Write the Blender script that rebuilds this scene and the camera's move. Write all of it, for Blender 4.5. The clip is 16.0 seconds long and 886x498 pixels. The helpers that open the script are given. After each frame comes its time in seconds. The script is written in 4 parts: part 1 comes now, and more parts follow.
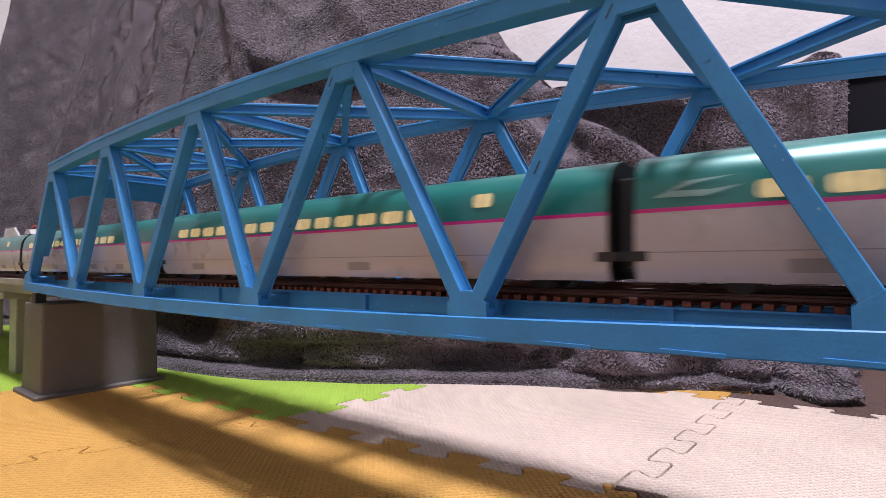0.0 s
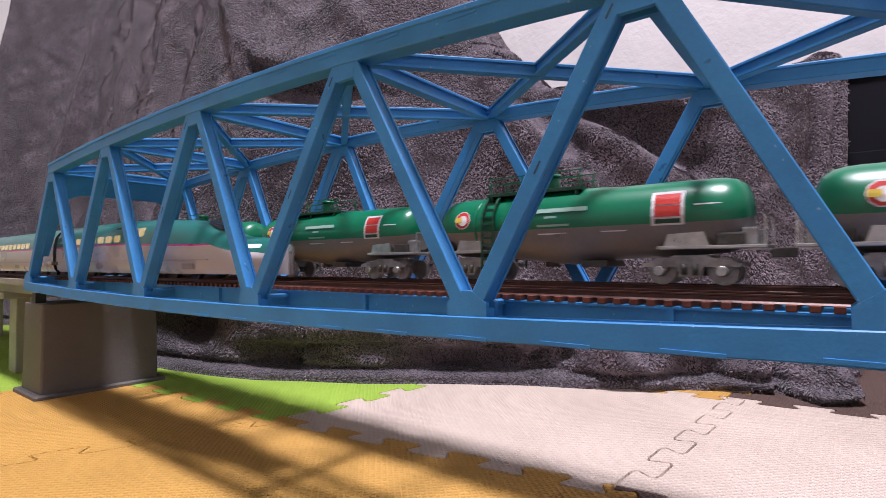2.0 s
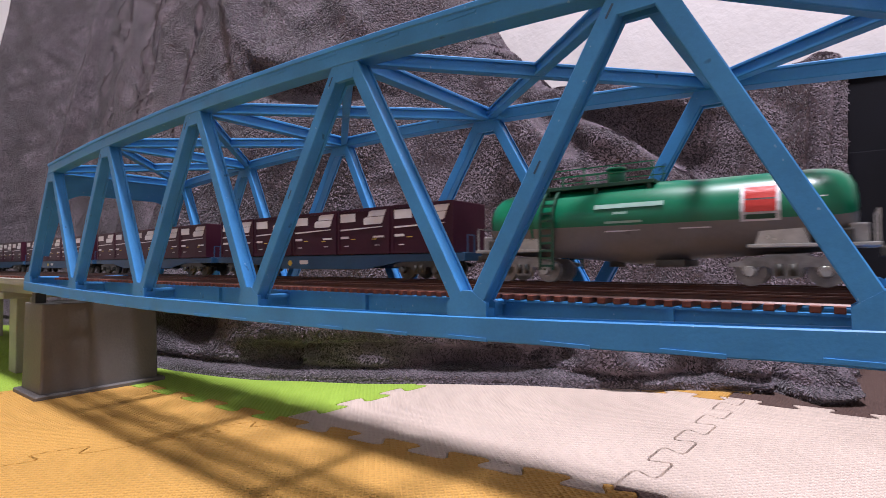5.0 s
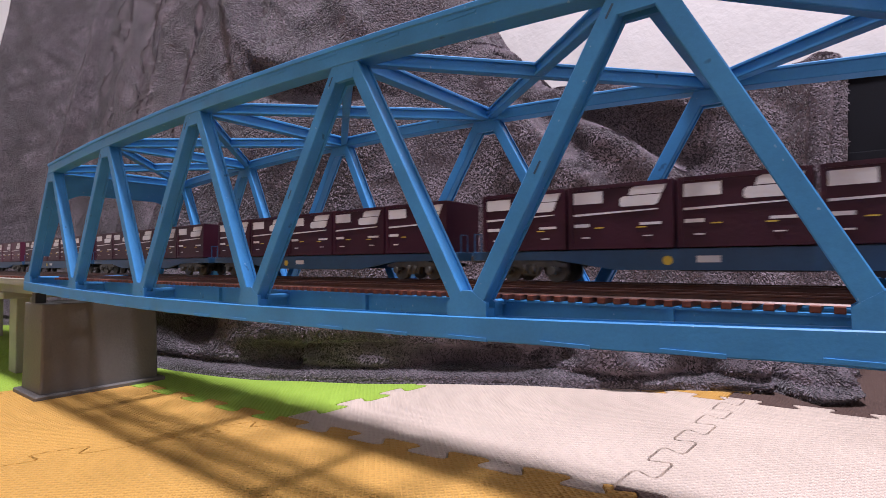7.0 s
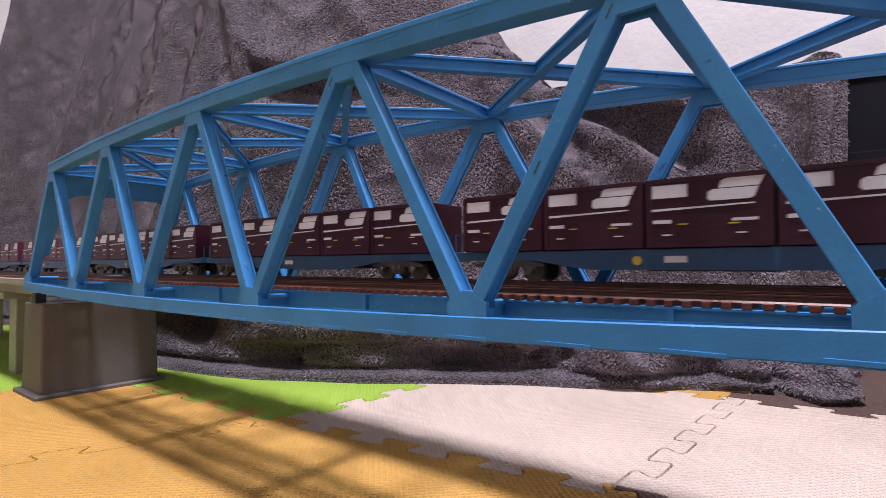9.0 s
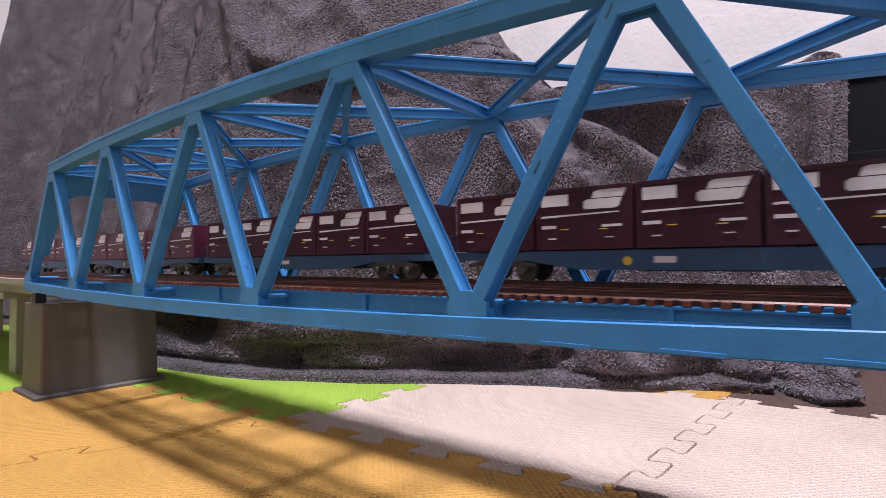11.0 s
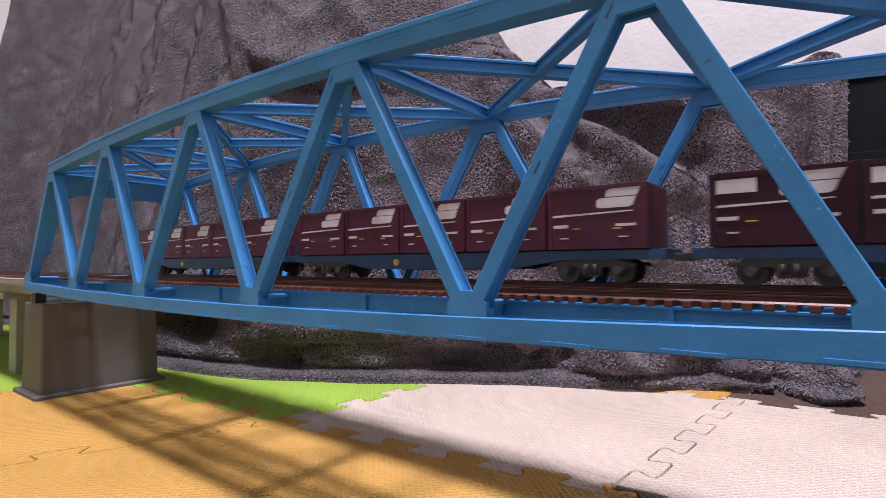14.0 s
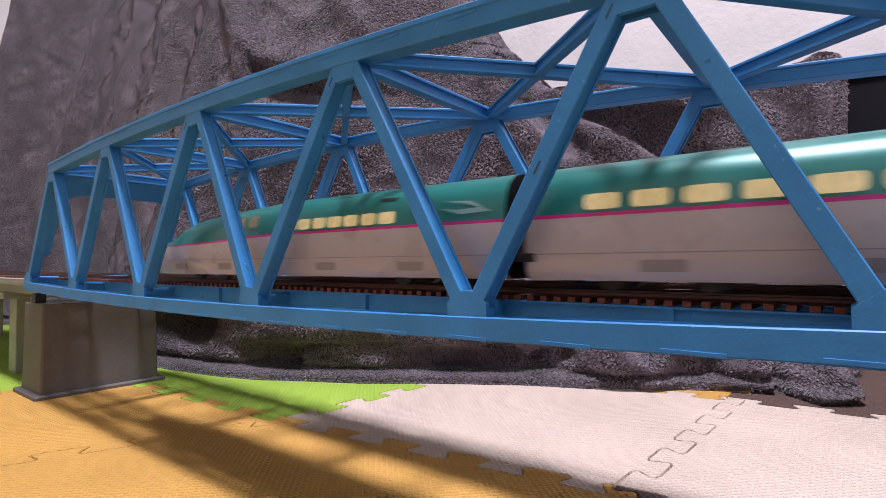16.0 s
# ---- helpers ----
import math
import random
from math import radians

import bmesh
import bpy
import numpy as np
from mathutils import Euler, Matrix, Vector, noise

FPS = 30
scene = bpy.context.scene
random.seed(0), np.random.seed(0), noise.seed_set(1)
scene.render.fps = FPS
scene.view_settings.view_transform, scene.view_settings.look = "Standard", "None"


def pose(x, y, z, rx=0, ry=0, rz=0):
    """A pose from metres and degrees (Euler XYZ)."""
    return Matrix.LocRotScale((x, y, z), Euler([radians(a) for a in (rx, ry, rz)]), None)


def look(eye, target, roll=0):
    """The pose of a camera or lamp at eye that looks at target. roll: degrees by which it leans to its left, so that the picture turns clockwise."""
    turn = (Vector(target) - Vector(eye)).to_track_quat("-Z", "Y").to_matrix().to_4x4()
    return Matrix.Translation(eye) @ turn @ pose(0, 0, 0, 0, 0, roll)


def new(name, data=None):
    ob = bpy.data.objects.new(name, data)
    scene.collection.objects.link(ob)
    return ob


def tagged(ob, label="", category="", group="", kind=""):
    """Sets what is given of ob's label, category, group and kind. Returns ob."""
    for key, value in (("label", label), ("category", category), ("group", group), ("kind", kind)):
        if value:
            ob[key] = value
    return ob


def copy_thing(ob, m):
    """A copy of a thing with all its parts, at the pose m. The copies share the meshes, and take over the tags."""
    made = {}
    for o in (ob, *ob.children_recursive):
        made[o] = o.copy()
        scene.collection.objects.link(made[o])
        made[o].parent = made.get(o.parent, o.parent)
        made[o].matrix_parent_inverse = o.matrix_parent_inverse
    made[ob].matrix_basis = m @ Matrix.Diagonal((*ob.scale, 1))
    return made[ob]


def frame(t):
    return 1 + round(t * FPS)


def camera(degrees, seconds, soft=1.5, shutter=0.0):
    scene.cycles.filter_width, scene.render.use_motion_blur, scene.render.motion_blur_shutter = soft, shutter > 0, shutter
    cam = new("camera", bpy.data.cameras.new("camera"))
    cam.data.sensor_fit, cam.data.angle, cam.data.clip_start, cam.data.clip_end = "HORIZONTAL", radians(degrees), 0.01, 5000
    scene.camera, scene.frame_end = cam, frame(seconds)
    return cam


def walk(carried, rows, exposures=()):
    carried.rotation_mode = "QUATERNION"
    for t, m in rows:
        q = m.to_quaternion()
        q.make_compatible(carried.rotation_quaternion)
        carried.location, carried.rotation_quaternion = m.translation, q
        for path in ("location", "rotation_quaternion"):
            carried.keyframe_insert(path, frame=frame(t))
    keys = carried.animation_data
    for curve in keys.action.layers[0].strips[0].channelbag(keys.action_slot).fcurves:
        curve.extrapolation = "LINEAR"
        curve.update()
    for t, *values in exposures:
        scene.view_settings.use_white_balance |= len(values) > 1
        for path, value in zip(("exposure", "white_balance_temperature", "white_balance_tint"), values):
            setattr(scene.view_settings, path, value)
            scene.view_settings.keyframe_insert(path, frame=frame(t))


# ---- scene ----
# Everything is laid out in panel lengths of the bridge truss (U metres each); z = 0 is the floor.
U = 0.122
ZB = 0.75           # underside of the bridge's bottom chords, in panels
cam = camera(80.69, 16.0, soft=0.7, shutter=0.4)
EYE = Vector((4.8934, -1.2019, 0.2315 + ZB)) * U
YAW, PITCH = 0.6544, 0.0282
AIM = EYE + Vector((-math.sin(YAW) * math.cos(PITCH), math.cos(YAW) * math.cos(PITCH), math.sin(PITCH)))
walk(cam, [(0.0, look(EYE, AIM, -0.26)), (16.0, look(EYE, AIM, -0.26))])
scene.view_settings.exposure = 0.0

# ---- light: a round ceiling lamp nearly above the bridge, in a closed room ----
world = bpy.data.worlds.new("room_air")
scene.world = world
world.use_nodes = True
world.node_tree.nodes["Background"].inputs[0].default_value = (0.75, 0.8, 0.9, 1)
world.node_tree.nodes["Background"].inputs[1].default_value = 0.02


def lamp_disc(name, place, target, size, watts, colour):
    data = bpy.data.lights.new(name, "AREA")
    data.shape, data.size, data.energy, data.color = "DISK", size, watts, colour
    ob = new(name, data)
    ob.matrix_world = look(place, target)
    return ob


lamp_disc("ceiling_lamp_light", (0.62, -0.11, 2.27), (0.62, -0.11, 0.0), 0.3, 86, (0.99, 0.955, 1.105))


# ---- materials ----
def mat(name, base, rough=0.5, metal=0.0, vary=0.12, scale=60.0, bump=0.1, fine=600.0, emit=None, coat=0.0, spec=0.5, dist=0.001):
    """A node material: base colour with soft stains and fine grain, uneven gloss and a little relief."""
    m = bpy.data.materials.new(name)
    m.use_nodes = True
    nt = m.node_tree
    b = nt.nodes["Principled BSDF"]
    tc = nt.nodes.new("ShaderNodeTexCoord")
    n1, n2 = nt.nodes.new("ShaderNodeTexNoise"), nt.nodes.new("ShaderNodeTexNoise")
    n1.inputs["Scale"].default_value, n2.inputs["Scale"].default_value = scale, fine
    n1.inputs["Detail"].default_value = 5
    for n in (n1, n2):
        nt.links.new(tc.outputs["Object"], n.inputs["Vector"])
    mix = nt.nodes.new("ShaderNodeMixRGB")
    lo = tuple(c * (1 - vary) for c in base)
    hi = tuple(min(1, c * (1 + vary)) for c in base)
    ramp = nt.nodes.new("ShaderNodeValToRGB")
    ramp.color_ramp.elements[0].position, ramp.color_ramp.elements[1].position = 0.35, 0.65
    ramp.color_ramp.elements[0].color, ramp.color_ramp.elements[1].color = (*lo, 1), (*hi, 1)
    nt.links.new(n1.outputs["Fac"], ramp.inputs["Fac"])
    mix.blend_type = "OVERLAY"
    mix.inputs["Fac"].default_value = min(0.5, vary)
    nt.links.new(ramp.outputs["Color"], mix.inputs["Color1"])
    nt.links.new(n2.outputs["Fac"], mix.inputs["Color2"])
    nt.links.new(mix.outputs["Color"], b.inputs["Base Color"])
    mr = nt.nodes.new("ShaderNodeMapRange")
    mr.inputs["To Min"].default_value, mr.inputs["To Max"].default_value = max(0.03, rough - 0.1), min(1, rough + 0.1)
    nt.links.new(n1.outputs["Fac"], mr.inputs["Value"])
    nt.links.new(mr.outputs["Result"], b.inputs["Roughness"])
    b.inputs["Metallic"].default_value = metal
    b.inputs["Coat Weight"].default_value = coat
    b.inputs["Specular IOR Level"].default_value = spec
    if bump:
        bp = nt.nodes.new("ShaderNodeBump")
        bp.inputs["Strength"].default_value, bp.inputs["Distance"].default_value = bump, dist
        nt.links.new(n2.outputs["Fac"], bp.inputs["Height"])
        nt.links.new(bp.outputs["Normal"], b.inputs["Normal"])
    if emit:
        b.inputs["Emission Color"].default_value, b.inputs["Emission Strength"].default_value = (*emit[0], 1), emit[1]
    return m


def towel_mat(name, base):
    """Terry cloth: short pile in small tufts, with lighter tips and brushed patches; gap shade is in the colour."""
    m = mat(name, base, 0.95, 0, 0.25, 14, 0, 500, spec=0.1)
    nt = m.node_tree
    b = nt.nodes["Principled BSDF"]
    tc = nt.nodes["Texture Coordinate"]
    warp = nt.nodes.new("ShaderNodeTexNoise")
    warp.inputs["Scale"].default_value = 60
    add = nt.nodes.new("ShaderNodeVectorMath")
    add.operation = "MULTIPLY_ADD"
    add.inputs[1].default_value = (0.012, 0.012, 0.012)
    nt.links.new(tc.outputs["Object"], warp.inputs["Vector"])
    nt.links.new(warp.outputs["Color"], add.inputs[0])
    nt.links.new(tc.outputs["Object"], add.inputs[2])
    vo = nt.nodes.new("ShaderNodeTexVoronoi")
    vo.inputs["Scale"].default_value = 430
    nt.links.new(add.outputs[0], vo.inputs["Vector"])
    # Shade between tufts put into the colour: light centres, dark gaps.
    ramp = nt.nodes.new("ShaderNodeValToRGB")
    ramp.color_ramp.elements[0].position, ramp.color_ramp.elements[1].position = 0.1, 0.75
    ramp.color_ramp.elements[0].color, ramp.color_ramp.elements[1].color = (1.5, 1.45, 1.45, 1), (0.35, 0.33, 0.34, 1)
    nt.links.new(vo.outputs["Distance"], ramp.inputs["Fac"])
    mul = nt.nodes.new("ShaderNodeMixRGB")
    mul.blend_type = "MULTIPLY"
    mul.inputs["Fac"].default_value = 1
    old = b.inputs["Base Color"].links[0].from_socket
    nt.links.new(old, mul.inputs["Color1"])
    nt.links.new(ramp.outputs["Color"], mul.inputs["Color2"])
    nt.links.new(mul.outputs["Color"], b.inputs["Base Color"])
    bp = nt.nodes.new("ShaderNodeBump")
    bp.invert = True
    bp.inputs["Strength"].default_value, bp.inputs["Distance"].default_value = 0.9, 0.0022
    nt.links.new(vo.outputs["Distance"], bp.inputs["Height"])
    nt.links.new(bp.outputs["Normal"], b.inputs["Normal"])
    b.inputs["Sheen Weight"].default_value = 0.25
    b.inputs["Sheen Roughness"].default_value = 0.6
    return m


def mat_foam(name, base):
    """EVA foam: a fine woven, slightly raised grain."""
    m = mat(name, base, 0.62, 0, 0.06, 9, 0, 900, spec=0.35)
    nt = m.node_tree
    b = nt.nodes["Principled BSDF"]
    tc = nt.nodes["Texture Coordinate"]
    waves = []
    for turn in (45, -45):
        mp = nt.nodes.new("ShaderNodeMapping")
        mp.inputs["Rotation"].default_value = (0, 0, radians(turn))
        w = nt.nodes.new("ShaderNodeTexWave")
        w.inputs["Scale"].default_value = 95
        w.inputs["Distortion"].default_value = 0.6
        w.inputs["Detail Scale"].default_value = 3
        nt.links.new(tc.outputs["Object"], mp.inputs["Vector"])
        nt.links.new(mp.outputs["Vector"], w.inputs["Vector"])
        waves.append(w)
    mx = nt.nodes.new("ShaderNodeMath")
    mx.operation = "MAXIMUM"
    nt.links.new(waves[0].outputs["Fac"], mx.inputs[0])
    nt.links.new(waves[1].outputs["Fac"], mx.inputs[1])
    bp = nt.nodes.new("ShaderNodeBump")
    bp.inputs["Strength"].default_value, bp.inputs["Distance"].default_value = 0.7, 0.002
    nt.links.new(mx.outputs["Value"], bp.inputs["Height"])
    nt.links.new(bp.outputs["Normal"], b.inputs["Normal"])
    return m


BLUE = mat("blue_paint", (0.045, 0.25, 0.565), 0.47, 0, 0.1, 40, 0.05, 900, spec=0.35)
TOWEL = towel_mat("grey_terry", (0.088, 0.073, 0.085))
PILE = mat("grey_pile", (0.188, 0.155, 0.18), 0.9, 0, 0.3, 30, 0, 300, spec=0.15)
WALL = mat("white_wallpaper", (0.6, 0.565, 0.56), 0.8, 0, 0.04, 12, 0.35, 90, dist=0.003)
# West wall lightened as a reflector; the next tone is darkened to cut fill light.
BOUNCE_WALL = mat("bounce_white_wall", (0.8, 0.78, 0.77), 0.8, 0, 0.04, 12, 0.2, 90)
DIMMED_WALL = mat("dimmed_plain_wall", (0.45, 0.43, 0.42), 0.8, 0, 0.04, 12, 0.2, 90)
FOAM = {"orange": mat_foam("orange_foam", (0.58, 0.315, 0.075)), "green": mat_foam("green_foam", (0.33, 0.5, 0.06)),
        "cream": mat_foam("cream_foam", (0.62, 0.5, 0.42)), "brown": mat_foam("brown_foam", (0.1, 0.06, 0.05))}
CONCRETE = mat("grey_plastic_concrete", (0.115, 0.105, 0.1), 0.6, 0, 0.1, 25, 0.25, 500)
DECK = mat("pale_plastic_concrete", (0.32, 0.3, 0.265), 0.6, 0, 0.1, 25, 0.25, 500)
SLEEPER = mat("red_brown_sleeper", (0.14, 0.034, 0.018), 0.6, 0, 0.2, 200, 0.2)
RAIL = mat("brown_rail", (0.075, 0.03, 0.02), 0.45, 0.3, 0.2, 150, 0.1)
GREEN_E = mat("train_green", (0.018, 0.16, 0.14), 0.33, 0.15, 0.06, 30, 0, coat=0.12)
WHITE_E = mat("train_white", (0.46, 0.43, 0.43), 0.28, 0, 0.04, 30, 0, coat=0.3)
PINK = mat("magenta_stripe", (0.5, 0.012, 0.2), 0.3, 0, 0.04)
BLACK = mat("black_plastic", (0.012, 0.012, 0.013), 0.5, 0, 0.2)
GLASS = mat("dark_glazing", (0.01, 0.012, 0.014), 0.08, 0, 0.05, bump=0)
LIT = mat("lit_window", (0.4, 0.33, 0.2), 0.25, 0, 0.2, 180, 0, 400, emit=((1.0, 0.76, 0.3), 0.5))


def seats_behind(m):
    """Rows of dim seat backs behind the lit glazing: they cut the glow into short bars."""
    nt = m.node_tree
    w = nt.nodes.new("ShaderNodeTexWave")
    w.inputs["Scale"].default_value = 95
    w.inputs["Distortion"].default_value = 1.5
    nt.links.new(nt.nodes["Texture Coordinate"].outputs["Object"], w.inputs["Vector"])
    r = nt.nodes.new("ShaderNodeMapRange")
    r.inputs["To Min"].default_value, r.inputs["To Max"].default_value = 0.12, 0.5
    nt.links.new(w.outputs["Fac"], r.inputs["Value"])
    nt.links.new(r.outputs["Result"], nt.nodes["Principled BSDF"].inputs["Emission Strength"])


seats_behind(LIT)
DIM = mat("dim_window", (0.02, 0.05, 0.045), 0.2, 0, 0.2, 180, 0, emit=((1.0, 0.75, 0.35), 0.1))
SWOOSH = mat("pale_teal_print", (0.2, 0.36, 0.34), 0.35, 0, 0.05)
LAMP_OFF = mat("dull_lamp_lens", (0.3, 0.4, 0.4), 0.15, 0, 0.03)
LAMP = mat("headlight_lens", (0.8, 0.9, 0.95), 0.2, 0, 0.03, emit=((0.75, 0.95, 1.0), 2.2))
TANK_G = mat("tank_green", (0.0, 0.15, 0.068), 0.33, 0, 0.06, 30, 0, coat=0.08)
TANK_D = mat("dark_tank_green", (0.004, 0.06, 0.03), 0.45, 0, 0.1, 60, 0.05)
TANK_S = mat("tank_grey", (0.2, 0.185, 0.175), 0.45, 0.1, 0.1, 40, 0.05)
RED = mat("red_panel", (0.55, 0.04, 0.03), 0.4, 0, 0.05)
WHITE = mat("white_print", (0.75, 0.72, 0.72), 0.5, 0, 0.05)
PALE = mat("pale_green_print", (0.3, 0.48, 0.4), 0.5, 0, 0.05)
YELLOW = mat("yellow_print", (0.7, 0.5, 0.06), 0.5, 0, 0.05)
MAROON = mat("maroon_container", (0.044, 0.007, 0.019), 0.45, 0, 0.12, 60, 0.1, spec=0.3)
MAROON_P = mat("bright_maroon_container", (0.08, 0.01, 0.032), 0.45, 0, 0.12, 60, 0.1)
FRAME_B = mat("wagon_blue", (0.02, 0.075, 0.16), 0.4, 0, 0.12, 60, 0.1)
BOGIE = mat("bogie_grey", (0.07, 0.066, 0.058), 0.5, 0.3, 0.25, 200, 0.2)
BOGIE_S = mat("silver_grey_bogie", (0.3, 0.29, 0.28), 0.38, 0.4, 0.25, 200, 0.2)
STEEL = mat("bright_steel", (0.5, 0.5, 0.48), 0.3, 0.8, 0.15, 200, 0.1)
DARK_CAB = mat("black_cabinet", (0.006, 0.006, 0.009), 0.8, 0, 0.2, 20, 0.1, spec=0.15)
HOLE = mat("hole_dark_blue", (0.03, 0.08, 0.16), 0.6, 0, 0.1)
SHELL = mat("white_lamp_shell", (0.8, 0.8, 0.78), 0.5, 0, 0.03, emit=((1.0, 0.94, 0.86), 4.0))


def speckle(m, scale, limit, colour, amount):
    """Small chips, dust or glue spots scattered over a material."""
    nt = m.node_tree
    b = nt.nodes["Principled BSDF"]
    n = nt.nodes.new("ShaderNodeTexNoise")
    n.inputs["Scale"].default_value, n.inputs["Detail"].default_value = scale, 2
    nt.links.new(nt.nodes["Texture Coordinate"].outputs["Object"], n.inputs["Vector"])
    r = nt.nodes.new("ShaderNodeMapRange")
    r.inputs["From Min"].default_value, r.inputs["From Max"].default_value = limit, limit + 0.04
    r.inputs["To Max"].default_value = amount
    nt.links.new(n.outputs["Fac"], r.inputs["Value"])
    mix = nt.nodes.new("ShaderNodeMixRGB")
    mix.inputs["Color2"].default_value = (*colour, 1)
    old = b.inputs["Base Color"].links[0].from_socket
    nt.links.new(old, mix.inputs["Color1"])
    nt.links.new(r.outputs["Result"], mix.inputs["Fac"])
    nt.links.new(mix.outputs["Color"], b.inputs["Base Color"])


speckle(BLUE, 150, 0.71, (0.02, 0.09, 0.2), 0.7)
speckle(BLUE, 420, 0.72, (0.3, 0.5, 0.7), 0.5)
speckle(CONCRETE, 120, 0.7, (0.05, 0.05, 0.05), 0.5)
speckle(FOAM["cream"], 260, 0.735, (0.25, 0.2, 0.17), 0.6)
speckle(FOAM["orange"], 240, 0.73, (0.75, 0.6, 0.4), 0.5)
speckle(TANK_S, 90, 0.66, (0.08, 0.07, 0.06), 0.4)
speckle(MAROON, 200, 0.7, (0.1, 0.03, 0.04), 0.4)


# ---- mesh helpers (lengths in panels) ----
def quad_box(bm, x0, x1, y0, y1, z0, z1, bevel=0.0):
    vs = [bm.verts.new((x, y, z)) for x in (x0, x1) for y in (y0, y1) for z in (z0, z1)]
    fs = [bm.faces.new([vs[i] for i in q]) for q in ((0, 1, 3, 2), (4, 6, 7, 5), (0, 4, 5, 1), (2, 3, 7, 6), (0, 2, 6, 4), (1, 5, 7, 3))]
    if bevel:
        es = list({e for f in fs for e in f.edges})
        bmesh.ops.bevel(bm, geom=es, offset=bevel, segments=2, affect="EDGES", profile=0.6)
    return bm


def box(x0, x1, y0, y1, z0, z1, bevel=0.0):
    return quad_box(bmesh.new(), x0, x1, y0, y1, z0, z1, bevel)


def prism(bm, pts, y0, y1):
    """A plate: the outline pts, given as (x, z), between two depths."""
    a = [bm.verts.new((x, y0, z)) for x, z in pts]
    b = [bm.verts.new((x, y1, z)) for x, z in pts]
    n = len(pts)
    bm.faces.new(a)
    bm.faces.new(b[::-1])
    for i in range(n):
        bm.faces.new((a[i], b[i], b[(i + 1) % n], a[(i + 1) % n]))
    return bm


def bar(bm, a, b, w, d, side):
    """A square-cut bar from a to b; w across it in the direction side, d across both."""
    a, b, side = Vector(a), Vector(b), Vector(side).normalized()
    along = (b - a).normalized()
    side = (side - along * side.dot(along)).normalized()
    up = along.cross(side)
    vs = [bm.verts.new(p + side * sx * w / 2 + up * sy * d / 2) for p in (a, b) for sx, sy in ((-1, -1), (1, -1), (1, 1), (-1, 1))]
    for q in ((0, 1, 2, 3), (7, 6, 5, 4), (0, 4, 5, 1), (1, 5, 6, 2), (2, 6, 7, 3), (3, 7, 4, 0)):
        bm.faces.new([vs[i] for i in q])
    return bm


def h_beam(a, b, w, depth, side, t=0.014, lip=0.0):
    """An H-section: two flanges of width w, depth apart, and a web between them (lip: a box whose webs lie that far in); side is the direction across the flanges' width."""
    bm = bmesh.new()
    a, b = Vector(a), Vector(b)
    along = (b - a).normalized()
    side = Vector(side)
    side = (side - along * side.dot(along)).normalized()
    up = along.cross(side)
    g, q, d, c = (w / 2 - lip if lip else t * 0.65), w / 2, depth / 2, 0.003
    prof = [(-q + c, -d), (q - c, -d), (q, -d + c), (q, -d + t), (g, -d + t), (g, d - t), (q, d - t), (q, d - c), (q - c, d), (-q + c, d), (-q, d - c), (-q, d - t), (-g, d - t), (-g, -d + t), (-q, -d + t), (-q, -d + c)]
    rows = loft(bm, [[p + side * sx + up * sy for sx, sy in prof] for p in (a, b)], True, False)
    bm.faces.new(rows[0])
    bm.faces.new(rows[1][::-1])
    return bm


def cyl(bm, a, b, r0, r1=None, n=16, caps=True):
    a, b = Vector(a), Vector(b)
    r1 = r0 if r1 is None else r1
    z = (b - a).normalized()
    x = z.orthogonal().normalized()
    y = z.cross(x)
    ra = [bm.verts.new(a + (x * math.cos(i * math.tau / n) + y * math.sin(i * math.tau / n)) * r0) for i in range(n)]
    rb = [bm.verts.new(b + (x * math.cos(i * math.tau / n) + y * math.sin(i * math.tau / n)) * r1) for i in range(n)]
    for i in range(n):
        f = bm.faces.new((ra[i], ra[(i + 1) % n], rb[(i + 1) % n], rb[i]))
        f.smooth = True
    if caps:
        bm.faces.new(ra[::-1])
        bm.faces.new(rb)
    return bm


def loft(bm, rings, closed=False, smooth=True):
    rows = [[bm.verts.new(p) for p in r] for r in rings]
    for r0, r1 in zip(rows, rows[1:]):
        n = len(r0)
        for i in range(n if closed else n - 1):
            f = bm.faces.new((r0[i], r0[(i + 1) % n], r1[(i + 1) % n], r1[i]))
            f.smooth = smooth
    return rows


def to_mesh(name, bm, material):
    bmesh.ops.recalc_face_normals(bm, faces=bm.faces)
    bmesh.ops.scale(bm, vec=(U, U, U), verts=bm.verts)
    me = bpy.data.meshes.new(name)
    bm.to_mesh(me)
    bm.free()
    me.materials.append(material)
    return me


def part(name, bm, material, parent=None, label="", at=None):
    """Links a bmesh as one mesh object under its thing; at: where it sits in its thing, in panels."""
    me = bm if isinstance(bm, bpy.types.Mesh) else to_mesh(name, bm, material)
    ob = new(name, me)
    if at:
        ob.location = Vector(at) * U
    ob.parent = parent
    if label:
        tagged(ob, label)
    return ob


def thing(name, label, category, group="", kind="", at=(0, 0, 0)):
    ob = new(name)
    ob.empty_display_size = 0.02
    ob.location = Vector(at) * U
    return tagged(ob, label, category, group, kind)


def setting(name, bm, material, label, category):
    return tagged(part(name, bm, material), label, category, kind="structure")


